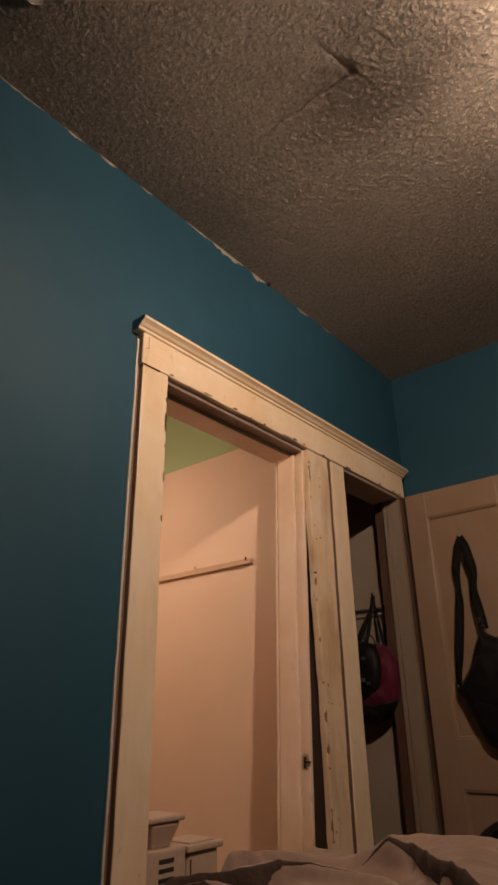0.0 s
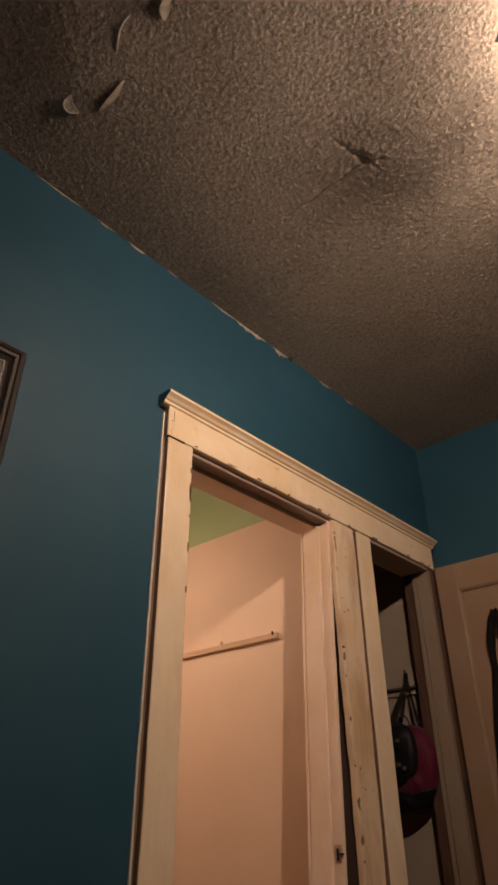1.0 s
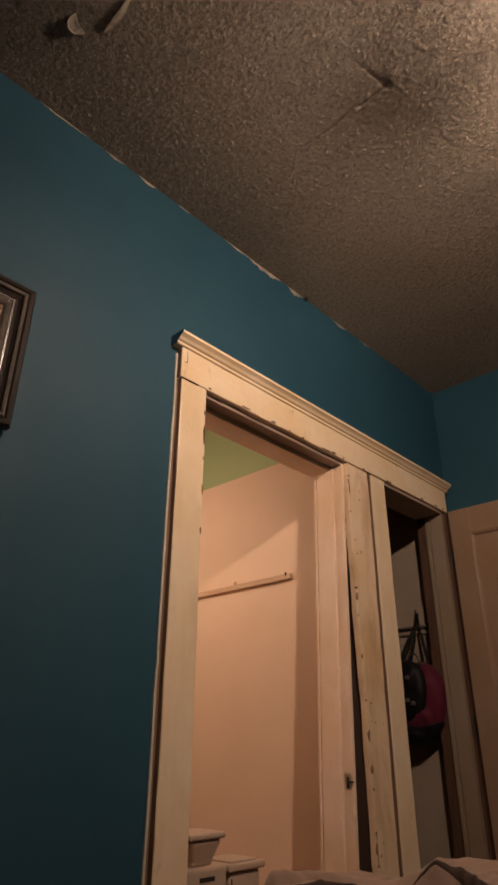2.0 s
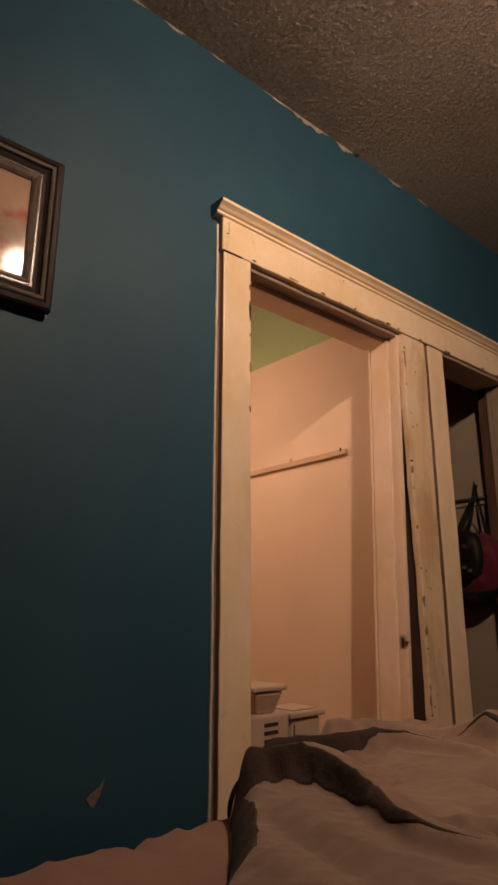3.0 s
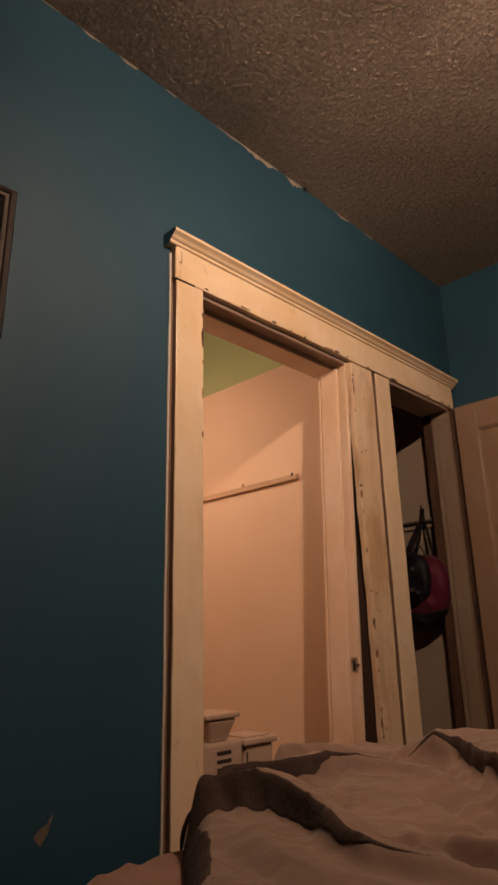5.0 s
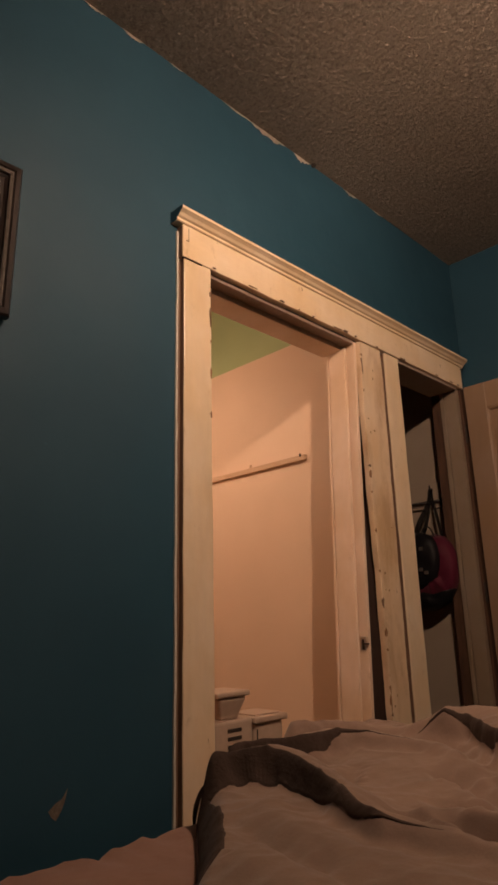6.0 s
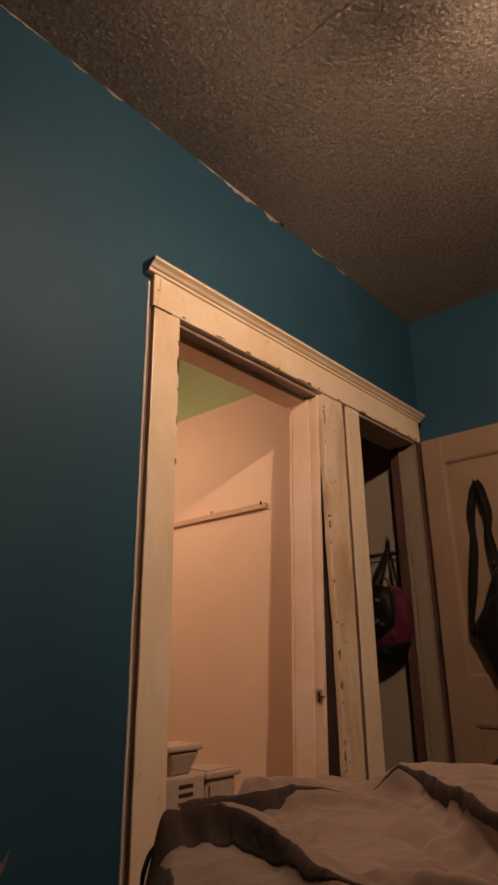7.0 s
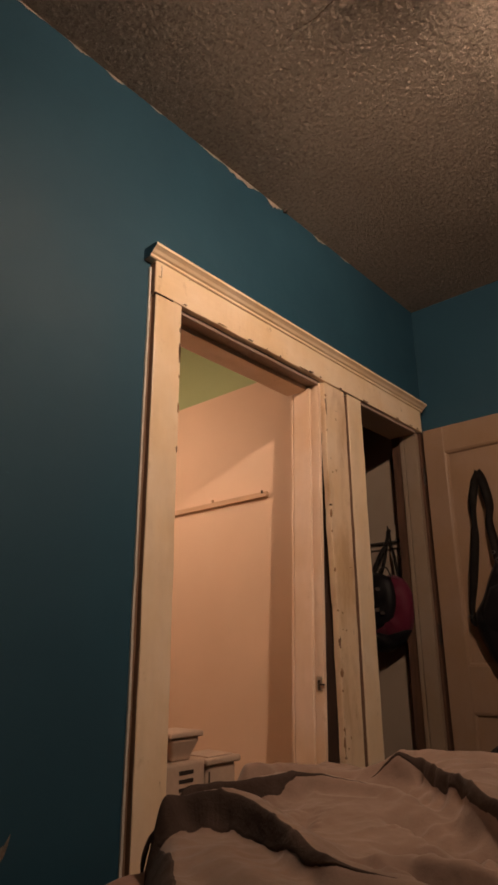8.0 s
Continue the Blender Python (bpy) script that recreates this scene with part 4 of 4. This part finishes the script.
def build_bed():
    bed = thing("bed", 1.0, 1.2, 0.0, "bed with a salmon fitted sheet beside the closet wall", "bed")
    part("box_spring", boxed(0.10, 1.95, -0.9, 2.50, 0.05, 0.27, 0.03, 3), TICKING, bed)
    for x in (0.18, 1.85):
        for y in (-0.8, 2.4):
            part("leg", boxed(x - 0.03, x + 0.03, y - 0.03, y + 0.03, 0.0, 0.055, 0.004), RAW, bed)
    # mattress with a puckered sheet
    nx, ny = 150, 190
    bm = bmesh.new()
    grid = []
    for i in range(nx + 1):
        row = []
        for j in range(ny + 1):
            u, v = i / nx, j / ny
            x, y = 0.075 + 1.87 * u ** 1.5, -0.9 + 3.4 * v
            e = min(1.0, (x - 0.075) / 0.07)
            z = 0.521 - 0.10 * (1 - e) ** 2.2
            pucker = noise.noise(Vector((x * 4, y * 16, 2))) * 0.012 + noise.noise(Vector((x * 9, y * 38, 6))) * 0.006
            z += pucker * (0.4 + 0.6 * math.exp(-((x - 0.14) / 0.12) ** 2))
            z -= 0.020 * math.exp(-((y - 1.585 - 0.15 * (x - 0.1)) / 0.018) ** 2) * math.exp(-((x - 0.10) / 0.12) ** 2)
            row.append(bm.verts.new((x + pucker * 0.5 * (1 - e), y, z)))
        grid.append(row)
    for a, b in zip(grid, grid[1:]):
        for j in range(ny):
            bm.faces.new((a[j], b[j], b[j + 1], a[j + 1]))
    low = [bm.verts.new((v.co.x, v.co.y, 0.27)) for v in grid[0]]
    for j in range(ny):
        bm.faces.new((grid[0][j], grid[0][j + 1], low[j + 1], low[j]))
    for side in (0, ny):
        edge = [r[side] for r in grid]
        base = [bm.verts.new((v.co.x, v.co.y, 0.27)) for v in edge]
        for k in range(nx):
            bm.faces.new((edge[k], edge[k + 1], base[k + 1], base[k]))
    right = [bm.verts.new((v.co.x, v.co.y, 0.27)) for v in grid[-1]]
    for j in range(ny):
        bm.faces.new((grid[-1][j], grid[-1][j + 1], right[j + 1], right[j]))
    part("mattress", bm, SHEET, bed, "mattress in a salmon fitted sheet", True)
    settle(bed)

    nx, ny = 300, 380
    bm = bmesh.new()
    gx, gy = np.meshgrid(0.05 + 1.90 * (np.arange(nx + 1) / nx) ** 1.25, 0.95 + 1.75 * np.arange(ny + 1) / ny, indexing="ij")
    gx, gy, gz = comforter_surface(gx, gy)
    grid = [[bm.verts.new((gx[i, j], gy[i, j], gz[i, j])) for j in range(ny + 1)] for i in range(nx + 1)]
    for a, b in zip(grid, grid[1:]):
        for j in range(ny):
            bm.faces.new((a[j], b[j], b[j + 1], a[j + 1]))
    # leave out what lies beneath the mattress beyond the hem
    quilt = thing("comforter", 0.9, 1.8, 0.52, "rumpled taupe comforter lying in folds on the bed", "comforter")
    gone = [f for f in bm.faces if all(v.co.z < 0.46 for v in f.verts) and f.calc_center_median().y < 2.5]
    bmesh.ops.delete(bm, geom=gone, context="FACES")
    part("cover", bm, COMFORTER, quilt, "", True)
    # the last two bands put the shade of the folds into the colour
    for line, stop, wide, narrows in HEM_SHADE_LINES:
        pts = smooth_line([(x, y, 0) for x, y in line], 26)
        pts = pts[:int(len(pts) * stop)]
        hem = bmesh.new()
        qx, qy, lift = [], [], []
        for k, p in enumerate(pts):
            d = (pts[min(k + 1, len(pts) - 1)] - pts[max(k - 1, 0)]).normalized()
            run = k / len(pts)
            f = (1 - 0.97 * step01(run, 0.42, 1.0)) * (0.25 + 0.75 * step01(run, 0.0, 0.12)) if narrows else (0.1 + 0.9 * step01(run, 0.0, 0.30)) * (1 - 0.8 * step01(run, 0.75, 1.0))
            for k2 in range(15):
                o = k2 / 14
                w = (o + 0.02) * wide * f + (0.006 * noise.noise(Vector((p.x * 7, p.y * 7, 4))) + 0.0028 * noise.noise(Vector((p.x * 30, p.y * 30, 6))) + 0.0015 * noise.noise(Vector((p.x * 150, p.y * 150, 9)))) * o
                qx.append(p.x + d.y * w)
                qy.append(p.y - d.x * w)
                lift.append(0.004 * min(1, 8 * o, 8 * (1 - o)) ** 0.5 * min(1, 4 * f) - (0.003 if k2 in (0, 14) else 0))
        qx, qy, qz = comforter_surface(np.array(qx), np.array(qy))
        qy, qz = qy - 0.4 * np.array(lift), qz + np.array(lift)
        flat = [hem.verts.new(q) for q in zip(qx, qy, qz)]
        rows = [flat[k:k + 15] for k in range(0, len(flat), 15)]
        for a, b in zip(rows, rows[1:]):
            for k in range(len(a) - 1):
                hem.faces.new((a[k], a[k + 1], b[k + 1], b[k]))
        part("hem_shade_band", hem, HEM_SHADE, quilt, "dark brown band of reverse cloth and painted fold shade", True)
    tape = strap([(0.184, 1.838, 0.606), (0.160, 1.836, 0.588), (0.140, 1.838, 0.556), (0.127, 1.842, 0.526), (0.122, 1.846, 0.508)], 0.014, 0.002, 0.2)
    part("corner_tape", tape, HEM_SHADE, quilt, "dark cloth tape at the corner", True)
    settle(quilt)


# ---------------------------------------------------------------- lamp
def build_lamp(name, place, power, label):
    x, y, z = place
    lamp = thing(name, x, y, CEIL, label, "lamp")
    part("canopy", lathe([(0.06, CEIL - 0.001), (0.06, CEIL - 0.012), (0.03, CEIL - 0.03), (0.006, CEIL - 0.034)], x, y, 20), PLASTIC, lamp, "", True)
    part("cord", tube([(x, y, CEIL - 0.03), (x, y, z + 0.10)], 0.004, 6, 1, Vector((1, 0, 0))), DARKMETAL, lamp, "", True)
    part("socket", lathe([(0.012, z + 0.105), (0.018, z + 0.10), (0.019, z + 0.05), (0.016, z + 0.045)], x, y, 14), DARKMETAL, lamp, "", True)
    bm = bmesh.new()
    bmesh.ops.create_icosphere(bm, subdivisions=3, radius=0.034, matrix=Matrix.Translation((x, y, z)))
    part("bulb", bm, bulb_material(power), lamp, "lit warm bulb", True)
    settle(lamp)


def build_spotlights(name, place, aim, power, uplight, up_power, label):
    """The unseen room lamp as a made-up ceiling bar with two heads: a hooded spot turned towards aim, and a dish that
    throws its light up.
    """
    x, y, z = place
    ux, uy, uz = uplight
    lamp = thing(name, x, y, CEIL, label, "lamp")
    axis = Vector(aim).normalized()
    turn = Matrix.Translation(place) @ axis.to_track_quat("Z", "Y").to_matrix().to_4x4()
    peak = Vector((0, 0, 0.99)) + Vector((0, 0, 1)).cross(axis) * 0.08
    hinge = Vector(place) - axis * 0.060
    run = Vector((ux - hinge.x, uy - hinge.y, 0)).normalized() * 0.03
    bar = [(hinge.x - run.x, hinge.y - run.y, CEIL - 0.012), (ux + run.x, uy + run.y, CEIL - 0.012)]
    part("bar", tube(bar, 0.011, 10, 1, Vector((0, 0, 1))), DARKMETAL, lamp, "", True)
    part("stem", tube([(hinge.x, hinge.y, CEIL - 0.02), tuple(hinge)], 0.006, 8, 1, Vector((1, 0, 0))), DARKMETAL, lamp, "", True)
    hood = lathe([(0.004, -0.075), (0.020, -0.070), (0.027, -0.050), (0.031, -0.004), (0.032, 0.0), (0.0300, 0.0), (0.028, -0.006), (0.020, -0.050), (0.004, -0.056)], 0, 0, 28)
    bmesh.ops.transform(hood, matrix=turn, verts=hood.verts)
    for v in hood.verts:
        # the mouth runs out into an added peak that shades ceiling and upper wall, turned a little aside from the top
        rise = (v.co - Vector(place)).dot(peak)
        if rise > 0.002 and (v.co - Vector(place)).dot(axis) > -0.003:
            v.co += axis * 0.145 * min(1.0, rise / 0.026)
    part("hood", hood, DARKMETAL, lamp, "added dark metal hood whose peak shades the ceiling", True)
    dome = lathe([(0.026, -0.006), (0.026, 0.0), (0.024, 0.005), (0.017, 0.010), (0.009, 0.013), (0.003, 0.014)], 0, 0, 20)
    bmesh.ops.transform(dome, matrix=turn, verts=dome.verts)
    part("bulb", dome, bulb_material(power), lamp, "lit warm bulb", True)
    part("stem", tube([(ux, uy, CEIL - 0.02), (ux, uy, uz - 0.060)], 0.004, 8, 1, Vector((1, 0, 0))), DARKMETAL, lamp, "", True)
    dish = [(0.008, uz - 0.072), (0.06, uz - 0.067), (0.105, uz - 0.042), (0.125, uz + 0.002), (0.121, uz + 0.002), (0.10, uz - 0.039), (0.06, uz - 0.062), (0.008, uz - 0.066)]
    part("added_uplight_dish", lathe(dish, ux, uy, 28), DARKMETAL, lamp, "added dark metal dish that keeps the uplight off the walls", True)
    # added bulb that lights the ceiling round the lamp
    up = bmesh.new()
    bmesh.ops.create_icosphere(up, subdivisions=3, radius=0.020, matrix=Matrix.Translation((ux, uy + 0.03, uz)))
    part("bulb", up, bulb_material(up_power), lamp, "lit warm bulb", True)
    settle(lamp)


wall_west = build_shell()
build_ceiling()
build_trim(wall_west)
build_wall_marks(wall_west)
lip("ceiling_flap", [(0.325, 1.292), (0.37, 1.300), (0.415, 1.298), (0.46, 1.284)], 0.022, 0.020, 0.012, "curled pale edge of peeling ceiling skin")
lip("ceiling_flap", [(0.285, 1.252), (0.296, 1.225), (0.315, 1.205)], 0.028, 0.018, 0.010, "short curled edge of peeling ceiling skin")
lip("ceiling_flap", [(0.66, 1.262), (0.69, 1.250), (0.72, 1.225)], 0.028, 0.018, 0.008, "lifted pale edge of ceiling skin")
lip("ceiling_flap", [(0.50, 1.225), (0.56, 1.195), (0.61, 1.188)], 0.006, 0.006, 0.003, "thin lifted line of ceiling skin")
build_crack()
build_door()
build_closet_fittings()
build_picture()
build_bed()
build_bins()
build_closet_bag()
build_shoulder_bag()
build_duffel()
build_spotlights("unseen_room_lamp", LAMP, LAMP_AIM, BULB_POWER, ADDED_UPLIGHT, ADDED_UPLIGHT_POWER, "unseen room lamp, built as a bar with hooded spot and added uplight")
build_lamp("closet_lamp", CLOSET_LAMP, CLOSET_POWER, "bare bulb hanging on a cord inside the closet")
